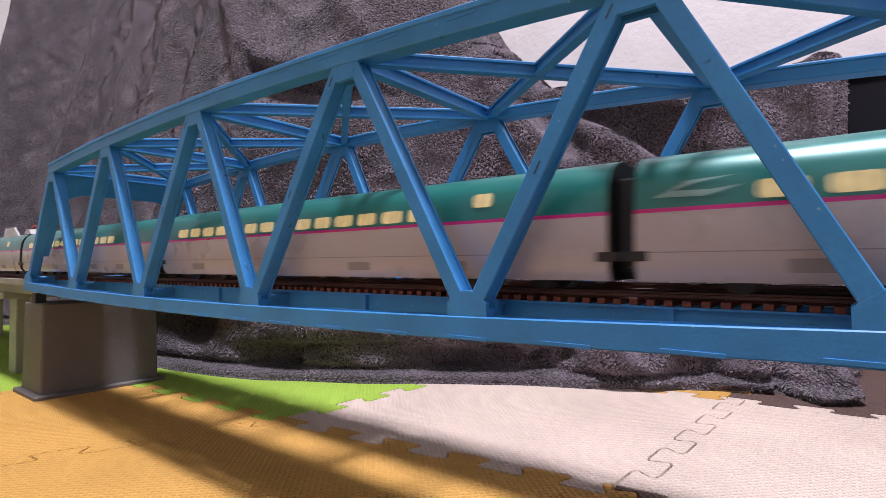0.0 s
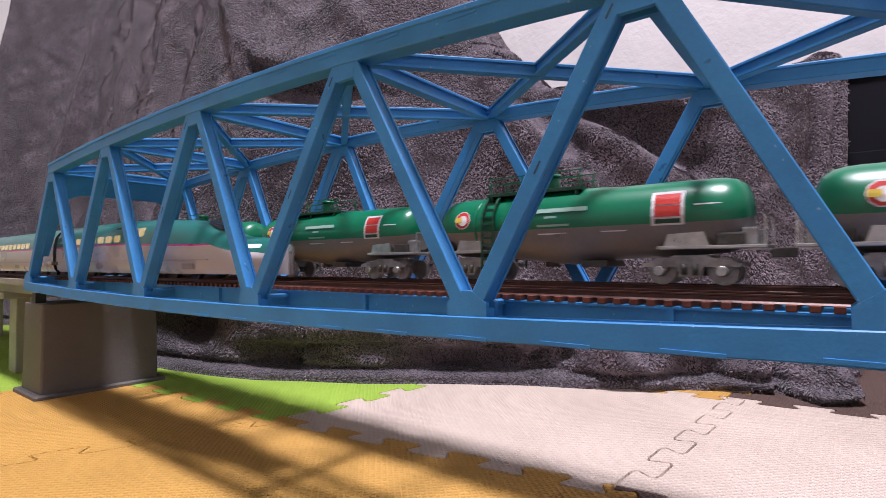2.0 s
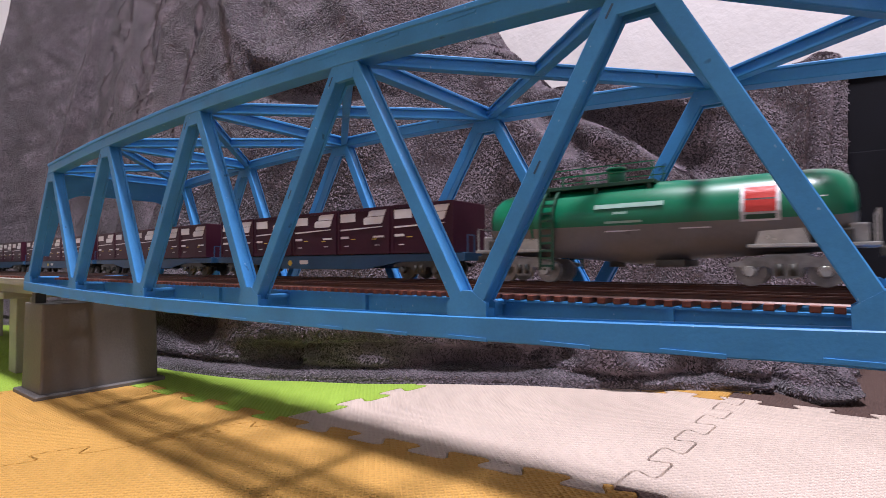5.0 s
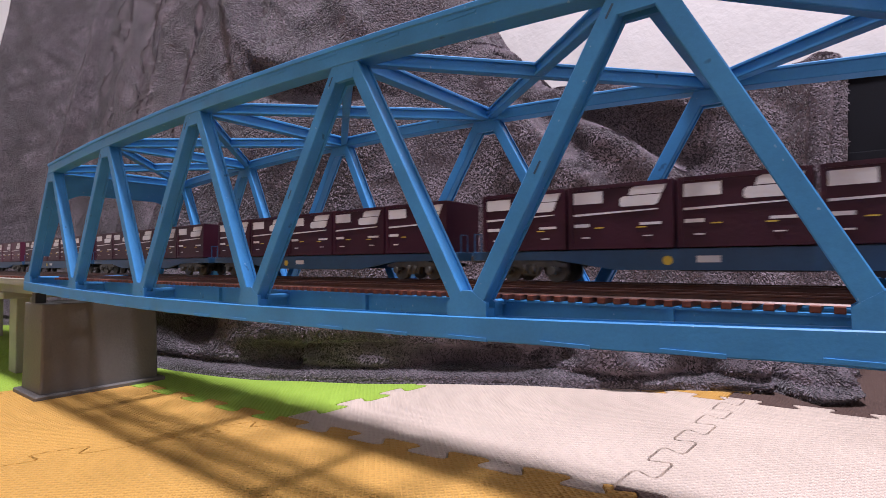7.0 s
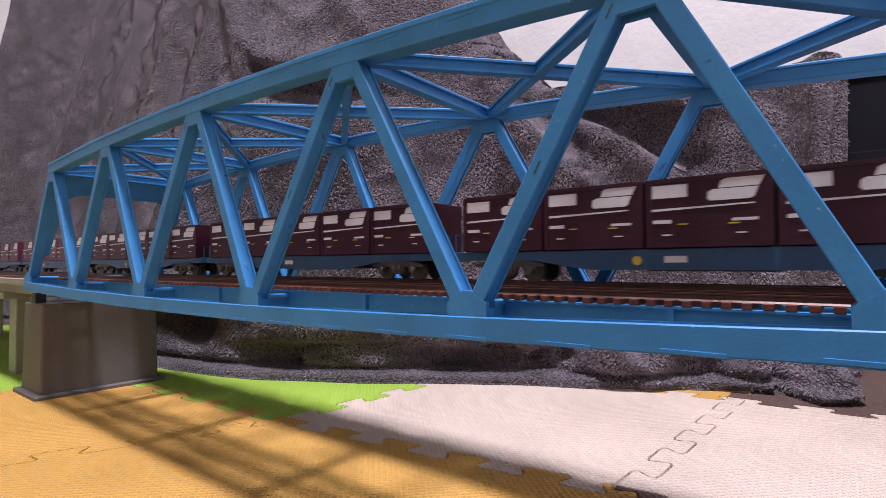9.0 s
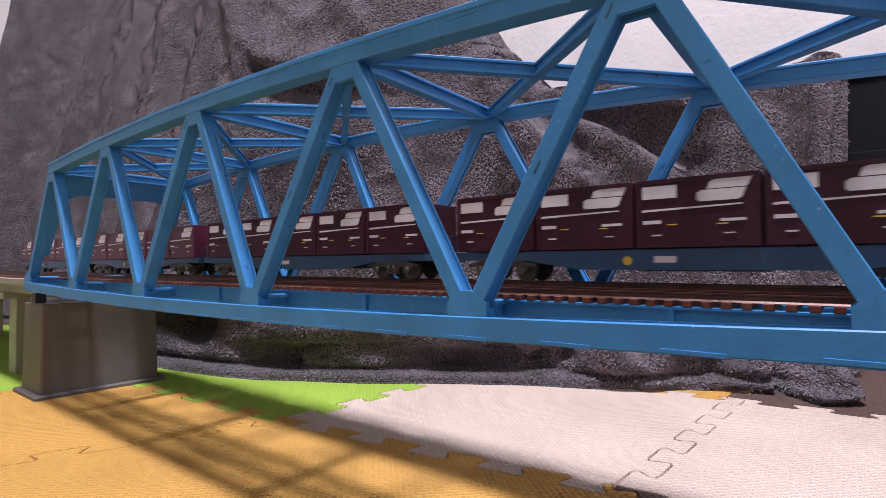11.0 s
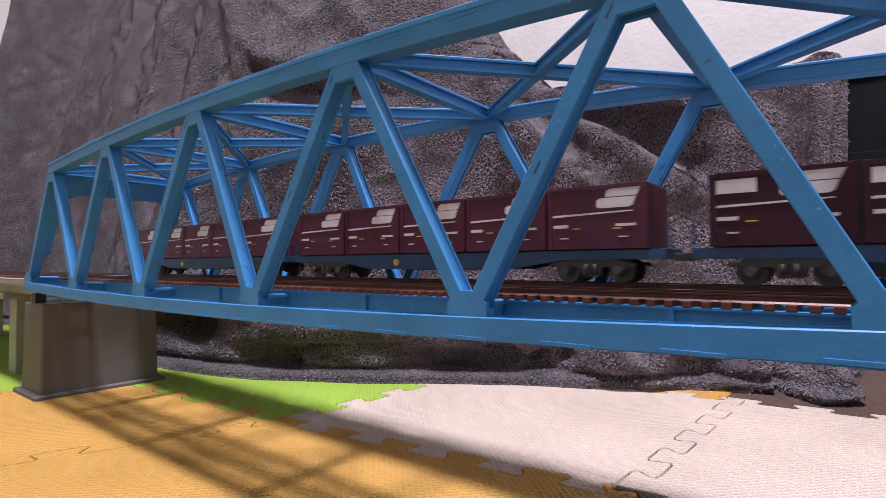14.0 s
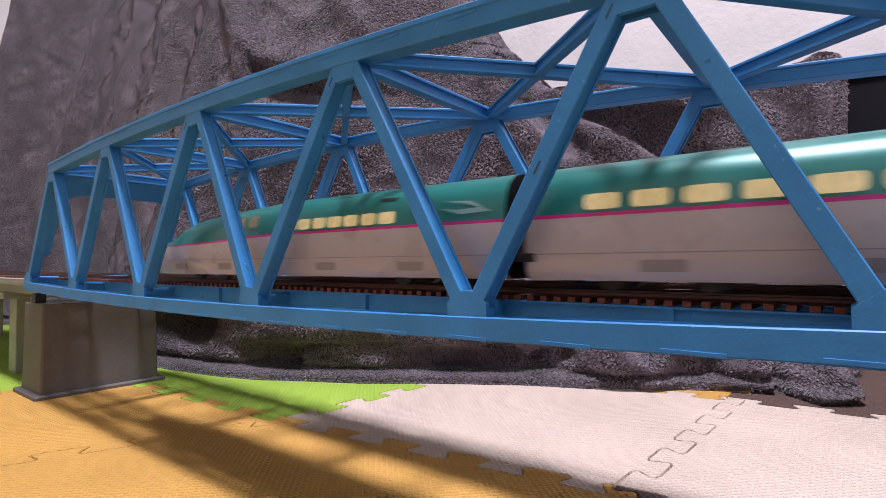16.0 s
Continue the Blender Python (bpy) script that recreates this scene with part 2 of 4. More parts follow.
# ---- room ----
def room():
    # the base floor, walls and ceiling close the place (metres / U)
    x0, x1, y0, y1, h = -16, 17, -13, 8.6, 19.5
    setting("floor", box(x0, x1, y0, y1, -0.6, -0.1), mat("wood_floor", (0.3, 0.2, 0.12), 0.5, 0, 0.2, 8), "brown wooden floor under the play mats", "floor")
    # Bounce tones: west wall lightened for reflections; ceiling, south and east walls darkened.
    setting("ceiling", box(x0, x1, y0, y1, h, h + 1), DIMMED_WALL, "plain ceiling, darkened to cut bounced light", "ceiling")
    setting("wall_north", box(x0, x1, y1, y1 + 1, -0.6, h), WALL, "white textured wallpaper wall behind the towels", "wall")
    setting("wall_south", box(x0, x1, y0 - 1, y0, -0.6, h), DIMMED_WALL, "plain wall, tone set to steer bounced light", "wall")
    setting("wall_west", box(x0 - 1, x0, y0, y1, -0.6, h), BOUNCE_WALL, "plain wall, tone set to steer bounced light", "wall")
    setting("wall_east", box(x1, x1 + 1, y0, y1, -0.6, h), DIMMED_WALL, "plain wall, tone set to steer bounced light", "wall")
    lamp = thing("ceiling_lamp", "round white ceiling lamp, switched on", "lamp", at=(0.62 / U, -0.11 / U, h))
    part("base", cyl(bmesh.new(), (0, 0, -0.25), (0, 0, 0), 2.0, 2.0, 48), WHITE, lamp)
    part("diffuser", cyl(bmesh.new(), (0, 0, -0.6), (0, 0, -0.25), 1.7, 1.95, 48), SHELL, lamp)


room()


import mathutils

# ---- floor of interlocking foam mats ----
TEETH = 5


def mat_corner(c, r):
    """Where four mats meet: the rows lie a little askew to the bridge and drift apart towards the edges, lens bow built
    into square mats.
    """
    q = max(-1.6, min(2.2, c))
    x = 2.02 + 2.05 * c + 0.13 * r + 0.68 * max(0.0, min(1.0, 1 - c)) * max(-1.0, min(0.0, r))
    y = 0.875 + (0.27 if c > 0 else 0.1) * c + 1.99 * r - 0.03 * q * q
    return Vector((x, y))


def mat_edge(a, b, flip):
    """Points along one mat edge from a to b, with rounded dovetail teeth; flip: the side to which they point."""
    a, b = Vector(a), Vector(b)
    along = (b - a) / TEETH
    out = Vector((along.y, -along.x)).normalized() * flip
    pts = []
    for i in range(TEETH):
        last = i == TEETH - 1
        for f, o in ((0.05, 0.0), (0.46, 0.0), (0.53, 0.01), (0.545, 0.026), (0.455, 0.094), (0.47, 0.11), (0.54, 0.12), (0.96, 0.12), (1.03, 0.11), (1.045, 0.094), (0.955, 0.026), (0.97, 0.01)):
            pts.append(a + along * (i + (f - 0.08 if last and f > 0.6 else f)) + out * o)
    return pts


def foam_mat(col, row, colour, label):
    flat = mat_corner
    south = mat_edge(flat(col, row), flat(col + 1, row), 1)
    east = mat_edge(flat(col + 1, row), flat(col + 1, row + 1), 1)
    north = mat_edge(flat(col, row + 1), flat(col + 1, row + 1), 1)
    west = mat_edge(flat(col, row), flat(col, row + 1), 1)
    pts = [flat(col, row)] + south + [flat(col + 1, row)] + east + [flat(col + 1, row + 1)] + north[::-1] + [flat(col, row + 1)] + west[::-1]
    n = len(pts)
    ring = [Vector((p[0], p[1])) for p in pts]
    inner = []
    for i in range(n):
        d0, d1 = (ring[i] - ring[i - 1]).normalized(), (ring[(i + 1) % n] - ring[i]).normalized()
        q = Vector((-d0.y - d1.y, d0.x + d1.x))
        q = q.normalized() / max(0.6, q.length / 2)
        inner.append(q)
    bm = bmesh.new()
    rows = []
    for inset, z in ((0.003, -0.1), (0.003, -0.012), (0.0065, 0.0)):
        rows.append([bm.verts.new((*(p + q * inset), z)) for p, q in zip(ring, inner)])
    for r0, r1 in zip(rows, rows[1:]):
        for i in range(n):
            bm.faces.new((r0[i], r0[(i + 1) % n], r1[(i + 1) % n], r1[i]))
    flat2 = [v.co.xy for v in rows[-1]]
    done = mathutils.geometry.delaunay_2d_cdt(flat2, [], [list(range(n))], 1, 1e-6)
    if len(done[0]) == n:
        for tri in done[2]:
            bm.faces.new([rows[-1][done[3][k][0]] for k in tri])
    else:
        bm.faces.new(rows[-1])
    ob = part("foam_mat", bm, FOAM[colour])
    return tagged(ob, label, "play mat", "interlocking foam play mats", "structure")


MATS = {(0, 0): "cream", (1, 0): "cream", (-1, 0): "green", (-2, 0): "green", (-3, 0): "green", (-4, 0): "green",
        (-1, -1): "orange", (0, -1): "orange", (1, -1): "brown", (-2, -1): "green", (-3, -1): "green", (-4, -1): "orange",
        (0, 1): "orange", (1, 1): "brown", (2, 0): "cream", (2, 1): "brown", (2, -1): "cream", (-1, 1): "cream"}
# Mats out of view: orange and brown, chosen to hold down bounced light.
for c in range(-6, 6):
    for r in range(-5, 4):
        MATS.setdefault((c, r), ("orange", "brown")[(c + r) % 2])
for (c, r), colour in MATS.items():
    foam_mat(c, r, colour, {"cream": "pale cream foam puzzle mat with woven grain", "orange": "orange foam puzzle mat with woven grain",
                            "green": "lime green foam puzzle mat with woven grain", "brown": "dark brown foam puzzle mat with woven grain"}[colour])

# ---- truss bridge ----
# Joint offsets that build the lens's bow into otherwise even panels.
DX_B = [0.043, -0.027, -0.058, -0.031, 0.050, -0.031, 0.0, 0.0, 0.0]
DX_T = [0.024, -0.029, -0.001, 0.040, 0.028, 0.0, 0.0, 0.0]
W_IN = 0.897        # outer face of the near truss to inner face of the far one
DEEP = 0.07        # depth of a truss
PANELS = 8


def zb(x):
    """The bottom chord hangs a little in the middle of the visible part: lens bow, built into the shape."""
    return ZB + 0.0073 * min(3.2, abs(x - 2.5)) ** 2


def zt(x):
    """The top chord is cambered: lens bow again, built into the shape."""
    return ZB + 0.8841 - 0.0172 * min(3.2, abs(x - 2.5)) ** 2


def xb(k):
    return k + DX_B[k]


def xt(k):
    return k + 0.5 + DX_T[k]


def chord(xs, f, lo, hi, y0, y1):
    bm = bmesh.new()
    t = 0.014
    c = 0.003
    prof = [(y0 + c, lo), (y1 - c, lo), (y1, lo + c), (y1, hi - c), (y1 - c, hi), (y1 - t, hi), (y1 - t, hi - 0.007), (y0 + t, hi - 0.007), (y0 + t, hi), (y0 + c, hi), (y0, hi - c), (y0, lo + c)]
    rows = loft(bm, [[(x, y, f(x) + z) for y, z in prof] for x in xs], True, False)
    bm.faces.new(rows[0])
    bm.faces.new(rows[-1][::-1])
    return bm


def bridge():
    th = thing("truss_bridge", "sky-blue painted model truss bridge for two tracks, resting on grey piers", "bridge")
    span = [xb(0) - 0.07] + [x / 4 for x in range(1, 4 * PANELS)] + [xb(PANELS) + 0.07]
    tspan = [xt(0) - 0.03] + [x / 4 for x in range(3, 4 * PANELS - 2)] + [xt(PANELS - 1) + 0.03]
    for y0, near in ((0.0, True), (W_IN, False)):
        y1 = y0 + DEEP
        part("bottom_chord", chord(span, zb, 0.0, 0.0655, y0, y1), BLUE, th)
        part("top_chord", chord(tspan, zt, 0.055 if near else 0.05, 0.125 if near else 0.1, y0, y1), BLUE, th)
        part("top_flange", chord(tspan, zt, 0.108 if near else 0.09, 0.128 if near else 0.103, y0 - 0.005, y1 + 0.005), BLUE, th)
        t = 0.016
        for k in range(PANELS):
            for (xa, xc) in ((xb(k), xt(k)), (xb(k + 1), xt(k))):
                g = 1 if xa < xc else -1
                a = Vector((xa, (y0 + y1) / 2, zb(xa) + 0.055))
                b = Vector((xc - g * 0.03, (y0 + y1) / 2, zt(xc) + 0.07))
                part("diagonal", h_beam(a, b, 0.047, DEEP - 0.008, (1, 0, 0), 0.012, 0.006), BLUE, th)
        for k in range(PANELS + 1):
            x, z = xb(k), zb(xb(k)) + 0.06
            for ya in (y0 + 0.0034, y1 - t - 0.0034):
                bm = prism(bmesh.new(), [(x - 0.066, z), (x + 0.066, z), (x + 0.066, z + 0.045), (x + 0.016, z + 0.078), (x - 0.016, z + 0.078), (x - 0.066, z + 0.045)], ya, ya + t)
                part("gusset", bm, BLUE, th)
            bm = box(x - 0.064, x + 0.064, y0 + t, y1 - t, z - 0.02, z + 0.03)
            part("web_plate", bm, BLUE, th)
        for k in range(PANELS):
            x, z = xt(k), zt(xt(k))
            for ya in (y0 + 0.0034, y1 - t - 0.0034):
                bm = prism(bmesh.new(), [(x - 0.06, z + 0.06), (x - 0.042, z), (x + 0.042, z), (x + 0.06, z + 0.06)], ya, ya + t)
                part("gusset", bm, BLUE, th)
    # ends of the slotted joints: tabs along the chords, short slots on the diagonals
    for i in range(27):
        x = 0.22 + i * 0.29
        part("tab", box(x, x + 0.13, -0.0022, 0.01, zb(x + 0.06) + 0.0005, zb(x + 0.06) + 0.011, 0.001), BLUE, th)
        if 0.6 < x < 7.2:
            part("tab", box(x, x + 0.1, -0.002, 0.01, zt(x + 0.05) + 0.094, zt(x + 0.05) + 0.103, 0.001), BLUE, th)
    for k in range(1, PANELS):
        for g in (1,):
            xa, xc = xb(k), xt(k if g > 0 else k - 1)
            za, zc = zb(xa) + 0.055, zt(xc) + 0.07
            for f in (0.5, 0.93):
                c = Vector((xa + (xc - g * 0.03 - xa) * f, 0, za + (zc - za) * f))
                d = Vector((xc - g * 0.03 - xa, 0, zc - za)).normalized() * 0.018
                part("slot", bar(bmesh.new(), c - d + Vector((0, 0.004, 0)), c + d + Vector((0, 0.004, 0)), 0.0055, 0.0014, (1, 0, 0)), HOLE, th)
    # cross-struts and crossed braces between the top chords
    ya, yc = DEEP - 0.02, W_IN + 0.02
    for k in range(PANELS):
        x, z = xt(k), zt(xt(k)) + 0.085
        part("strut", h_beam((x, ya, z), (x, yc, z), 0.045, 0.06, (1, 0, 0), 0.012), BLUE, th)
        if k < PANELS - 1:
            x2, z2 = xt(k + 1), zt(xt(k + 1)) + 0.085
            part("brace", h_beam((x + 0.02, ya, z), (x2 - 0.02, yc, z2), 0.036, 0.052, (0, 1, 0), 0.011), BLUE, th)
            part("brace", h_beam((x2 - 0.02, ya, z2), (x + 0.02, yc, z), 0.036, 0.05, (0, 1, 0), 0.011), BLUE, th)
    # portals at both ends: a deep lintel with rounded haunches, in the plane of the end posts
    for k, j in ((0, 0), (PANELS, PANELS - 1)):
        x0, z0, x1, z1 = xb(k), zb(xb(k)) + 0.06, xt(j), zt(xt(j)) + 0.07
        lift = lambda y, v: (x0 + (x1 - x0) * v, y, z0 + (z1 - z0) * v)
        a, b = DEEP - 0.01, W_IN + 0.01
        top = [(a, 0.98), (b, 0.98)]
        low = [(b, 0.25), (b - 0.04, 0.25), (b - 0.055, 0.6)]
        for i in range(9):
            g = math.pi / 2 * i / 8
            low.append((b - 0.06 - 0.13 * (1 - math.cos(g)), 0.7 + 0.12 * math.sin(g)))
        low += [(a + b - y, v) for y, v in low[::-1]]
        outline = top + low
        bm = bmesh.new()
        f = [bm.verts.new(Vector(lift(y, v)) + Vector((0.012, 0, 0))) for y, v in outline]
        g = [bm.verts.new(Vector(lift(y, v)) - Vector((0.012, 0, 0))) for y, v in outline]
        bm.faces.new(f)
        bm.faces.new(g[::-1])
        for i in range(len(f)):
            bm.faces.new((f[i], g[i], g[(i + 1) % len(f)], f[(i + 1) % len(f)]))
        part("portal", bm, BLUE, th)
    # floor system
    for k in range(PANELS + 1):
        x, z = xb(k), zb(xb(k))
        part("floor_beam", h_beam((x, DEEP - 0.01, z + 0.06), (x, W_IN + 0.01, z + 0.06), 0.05, 0.09, (1, 0, 0)), BLUE, th)
    for y in (0.185, 0.34, 0.69, 0.835):
        part("stringer", box(xb(0) - 0.05, xb(PANELS) + 0.05, y, y + 0.014, ZB + 0.01, ZB + 0.116), BLUE, th)
        part("stringer_flange", box(xb(0) - 0.05, xb(PANELS) + 0.05, y - 0.016, y + 0.03, ZB + 0.116, ZB + 0.122), BLUE, th)
    for k in range(PANELS):
        for f in (0.5,):
            x = xb(k) + f
            part("stiffener", box(x - 0.008, x + 0.008, 0.168, 0.185, ZB + 0.012, ZB + 0.116), BLUE, th)
            part("stiffener", box(x - 0.008, x + 0.008, 0.849, 0.864, ZB + 0.012, ZB + 0.116), BLUE, th)
    return th


bridge()

# ---- tracks: two closed loops that run over the bridge ----
RAIL_Z = ZB + 0.157
X_W, X_E = -4.6, 6.6
TRACKS = {"near": (0.27, 3.3), "far": (0.76, 3.79)}
LOOP = {n: 2 * (X_E - X_W) + math.tau * r for n, (y, r) in TRACKS.items()}


def on_loop(track, s):
    """Place (panels) and heading (degrees) at the distance s along a loop; on the bridge s is x, and it grows to the east."""
    y, r = TRACKS[track]
    cy = y - r
    n = X_E - X_W
    s = (s - X_W) % LOOP[track]
    if s < n:
        return X_W + s, y, 0.0
    s -= n
    if s < math.pi * r:
        a = s / r
        return X_E + r * math.sin(a), cy + r * math.cos(a), -math.degrees(a)
    s -= math.pi * r
    if s < n:
        return X_E - s, cy - r, -180.0
    s -= n
    a = math.pi + s / r
    return X_W + r * math.sin(a), cy + r * math.cos(a), -math.degrees(a)


def sweep(track, s0, s1, step, section):
    """A bar of the given cross-section (offset to the north, height) along a stretch of a loop."""
    bm = bmesh.new()
    n = max(2, int((s1 - s0) / step))
    rings = []
    for i in range(n + 1):
        x, y, h = on_loop(track, s0 + (s1 - s0) * i / n)
        h = radians(h)
        rings.append([(x - math.sin(h) * o, y + math.cos(h) * o, z) for o, z in section])
    rows = loft(bm, rings, True, False)
    bm.faces.new(rows[0])
    bm.faces.new(rows[-1][::-1])
    return bm


def track(name):
    th = thing("railway_track", "model railway track with red-brown sleepers and dark brown rails", "railway track", "railway tracks")
    y, r = TRACKS[name]
    end = X_W + LOOP[name] - 0.001
    for o in (-0.0676, 0.0676):
        sec = [(o - 0.01, RAIL_Z - 0.02), (o + 0.01, RAIL_Z - 0.02), (o + 0.0035, RAIL_Z - 0.014), (o + 0.0035, RAIL_Z - 0.006), (o + 0.006, RAIL_Z - 0.004), (o + 0.006, RAIL_Z),
               (o - 0.006, RAIL_Z), (o - 0.006, RAIL_Z - 0.004), (o - 0.0035, RAIL_Z - 0.006), (o - 0.0035, RAIL_Z - 0.014)]
        part("rail", sweep(name, X_W, end, 0.2, sec), RAIL, th)
    me = to_mesh("sleeper", box(-0.0105, 0.0105, -0.103, 0.103, RAIL_Z - 0.0345, RAIL_Z - 0.0195, 0.002), SLEEPER)
    rest = bmesh.new()
    n = int(LOOP[name] / 0.0425)
    for i in range(n):
        s = X_W + i * LOOP[name] / n
        if -0.1 < s < 8.1:
            part("sleeper", me, SLEEPER, th, at=(s, y, 0))
        else:
            x, yy, h = on_loop(name, s)
            d = Vector((math.cos(radians(h)), math.sin(radians(h)), 0))
            bar(rest, Vector((x, yy, RAIL_Z - 0.027)) - d * 0.0105, Vector((x, yy, RAIL_Z - 0.027)) + d * 0.0105, 0.206, 0.015, (-d.y, d.x, 0))
    tagged(part("far_sleepers", rest, SLEEPER, th), kind="stuff")


track("near")
track("far")


def viaduct():
    th = thing("viaduct", "pale grey plastic viaduct carrying the two tracks on piers", "viaduct")
    s0, s1 = 8.12, X_W + LOOP["near"] + (-0.12 - X_W)
    zt_ = RAIL_Z - 0.035
    part("deck", sweep("near", s0, s1, 0.25, [(-0.2, zt_ - 0.05), (0.72, zt_ - 0.05), (0.72, zt_), (-0.2, zt_)]), DECK, th)
    part("girder", sweep("near", s0, s1, 0.25, [(-0.1, zt_ - 0.13), (0.62, zt_ - 0.13), (0.62, zt_ - 0.052), (-0.1, zt_ - 0.052)]), DECK, th)
    n = 11
    for i in range(n):
        s = s1 - 1.08 - (s1 - s0 - 1.3) * i / (n - 1)
        x, y, h = on_loop("near", s)
        m = Matrix.Translation((x, y, 0)) @ Matrix.Rotation(radians(h), 4, "Z")
        for o in (-0.06, 0.46):
            bm = box(-0.11, 0.11, o, o + 0.13, 0.0, zt_ - 0.16, 0.01)
            bm.transform(m)
            part("column", bm, DECK, th)
        bm = box(-0.13, 0.13, -0.16, 0.68, zt_ - 0.19, zt_ - 0.128, 0.01)
        bm.transform(m)
        part("crosshead", bm, DECK, th)


viaduct()


def pier(x):
    th = thing("bridge_pier", "dark grey plastic wall pier with thin foot plate on mats", "pier", "bridge piers", at=(x, 0, 0))
    # rounded wall, slightly tapering
    def ring(z, g):
        x0, x1, y0, y1, c = -0.24 - g, 0.2 + g, 0.06 - g, 0.87 + g, 0.018
        pts = []
        for cx, cy, a in ((x1 - c, y0 + c, -90), (x1 - c, y1 - c, 0), (x0 + c, y1 - c, 90), (x0 + c, y0 + c, 180)):
            pts += [(cx + c * math.cos(radians(a + d)), cy + c * math.sin(radians(a + d)), z) for d in (0, 30, 60, 90)]
        return pts
    def solid(levels):
        bm = bmesh.new()
        rows = loft(bm, [ring(z, g) for z, g in levels], True, False)
        bm.faces.new(rows[0])
        bm.faces.new(rows[-1][::-1])
        return bm
    part("wall", solid([(0.03, 0.01), (0.3, 0.004), (ZB - 0.062, 0.0), (ZB - 0.056, -0.006)]), CONCRETE, th)
    part("foot_plate", solid([(0, 0.055), (0.022, 0.055), (0.03, 0.048)]), CONCRETE, th)
    for y in (0.062, 0.79):
        part("bearing", box(-0.06, 0.02, y, y + 0.07, ZB - 0.056, ZB + 0.022, 0.004), BLACK, th)
        part("bearing_cap", box(-0.11, -0.065, y, y + 0.07, ZB - 0.056, ZB - 0.012, 0.004), CONCRETE, th)


pier(0.0)
pier(8.0)


# ---- towels draped over furniture ----
def spline(pts, f):
    """A smooth curve through rows of numbers at even steps, f from 0 to 1."""
    n = len(pts) - 1
    i = min(int(f * n), n - 1)
    t = f * n - i
    p = [Vector(pts[max(0, min(n, i + k))]) for k in (-1, 0, 1, 2)]
    return 0.5 * (2 * p[1] + (p[2] - p[0]) * t + (2 * p[0] - 5 * p[1] + 4 * p[2] - p[3]) * t * t + (3 * p[1] - p[0] - 3 * p[2] + p[3]) * t ** 3)


def tufts(towel_ob, rows, count, seed):
    """The towel's pile: many small leaning tufts on its face, as one mesh."""
    rng = np.random.default_rng(int(seed))
    g = np.array([[tuple(p) for p in r] for r in rows]) * U
    nj, ni = g.shape[0] - 1, g.shape[1] - 1
    # spread by area
    area = np.linalg.norm(np.cross(g[1:, :-1] - g[:-1, :-1], g[:-1, 1:] - g[:-1, :-1]), axis=2)
    area[g[:-1, :-1, 0] < -11 * U] = 0
    area[g[:-1, :-1, 2] > 6.0 * U] = 0
    area[g[:-1, :-1, 2] < 0.1 * U] *= 0.25
    c = rng.choice(area.size, count, p=(area / area.sum()).ravel())
    j, i = c // ni, c % ni
    a, b = rng.random((count, 1)), rng.random((count, 1))
    at = lambda jj, ii: g[jj, ii]
    p = at(j, i) * (1 - a) * (1 - b) + at(j, i + 1) * a * (1 - b) + at(j + 1, i) * (1 - a) * b + at(j + 1, i + 1) * a * b
    du, dv = at(j, i + 1) - at(j, i), at(j + 1, i) - at(j, i)
    nrm = np.cross(du, dv)
    nrm /= np.linalg.norm(nrm, axis=1, keepdims=True) + 1e-12
    nrm *= np.where(nrm[:, 1:2] > 0.2, -1, 1)
    t1 = du / (np.linalg.norm(du, axis=1, keepdims=True) + 1e-12)
    t2 = np.cross(nrm, t1)
    # neighbouring tufts lean much alike
    ph = 2.2 * np.sin(p[:, :1] * 61 + 1.7 * np.sin(p[:, 2:] * 43)) + 1.6 * np.sin(p[:, 2:] * 77 + p[:, :1] * 29) + rng.normal(0, 0.8, (count, 1))
    lean = np.cos(ph) * t1 + np.sin(ph) * t2
    size = rng.uniform(0.7, 1.5, (count, 1))
    tip = p + (nrm * 0.0014 + lean * 0.0021) * size
    side = np.cross(nrm, lean)
    w = 0.00085 * size
    v = np.stack([p - side * w - nrm * 0.0004, p + side * w - nrm * 0.0004, p + lean * w * 1.2 + nrm * 0.0007, tip], 1).reshape(-1, 3)
    k = np.arange(count)[:, None] * 4
    f = np.concatenate([k + [0, 1, 3], k + [1, 2, 3], k + [2, 0, 3]], 0)
    me = bpy.data.meshes.new("terry_surface")
    me.from_pydata(v.tolist(), [], f.tolist())
    me.materials.append(PILE)
    ob = new("terry_surface", me)
    ob.parent = towel_ob
    return tagged(ob, kind="stuff")


def relief(x, s, creases):
    """How far the cloth stands out at (x, height): each crease is a line of points with its widths on either side and its depth."""
    d = np.zeros_like(x)
    for pts, w_left, w_right, deep in creases:
        best = np.full(x.shape, 1e9)
        put = np.zeros_like(x)
        n = len(pts) - 1
        for k, ((xa, za), (xb_, zb_)) in enumerate(zip(pts, pts[1:])):
            ex, ez = xb_ - xa, zb_ - za
            t = np.clip(((x - xa) * ex + (s - za) * ez) / (ex * ex + ez * ez), 0, 1)
            px_, pz_ = x - xa - t * ex, s - za - t * ez
            dist = np.hypot(px_, pz_)
            side = ex * pz_ - ez * px_
            w = np.where(side > 0, w_left, w_right)
            ends = np.clip((k + t) / n * 5, 0, 1) * np.clip((1 - (k + t) / n) * 5, 0, 1)
            near = dist < best
            best = np.where(near, dist, best)
            put = np.where(near, np.exp(-(dist / w) ** 2) * (0.3 + 0.7 * ends), put)
        d += deep * put
    return d


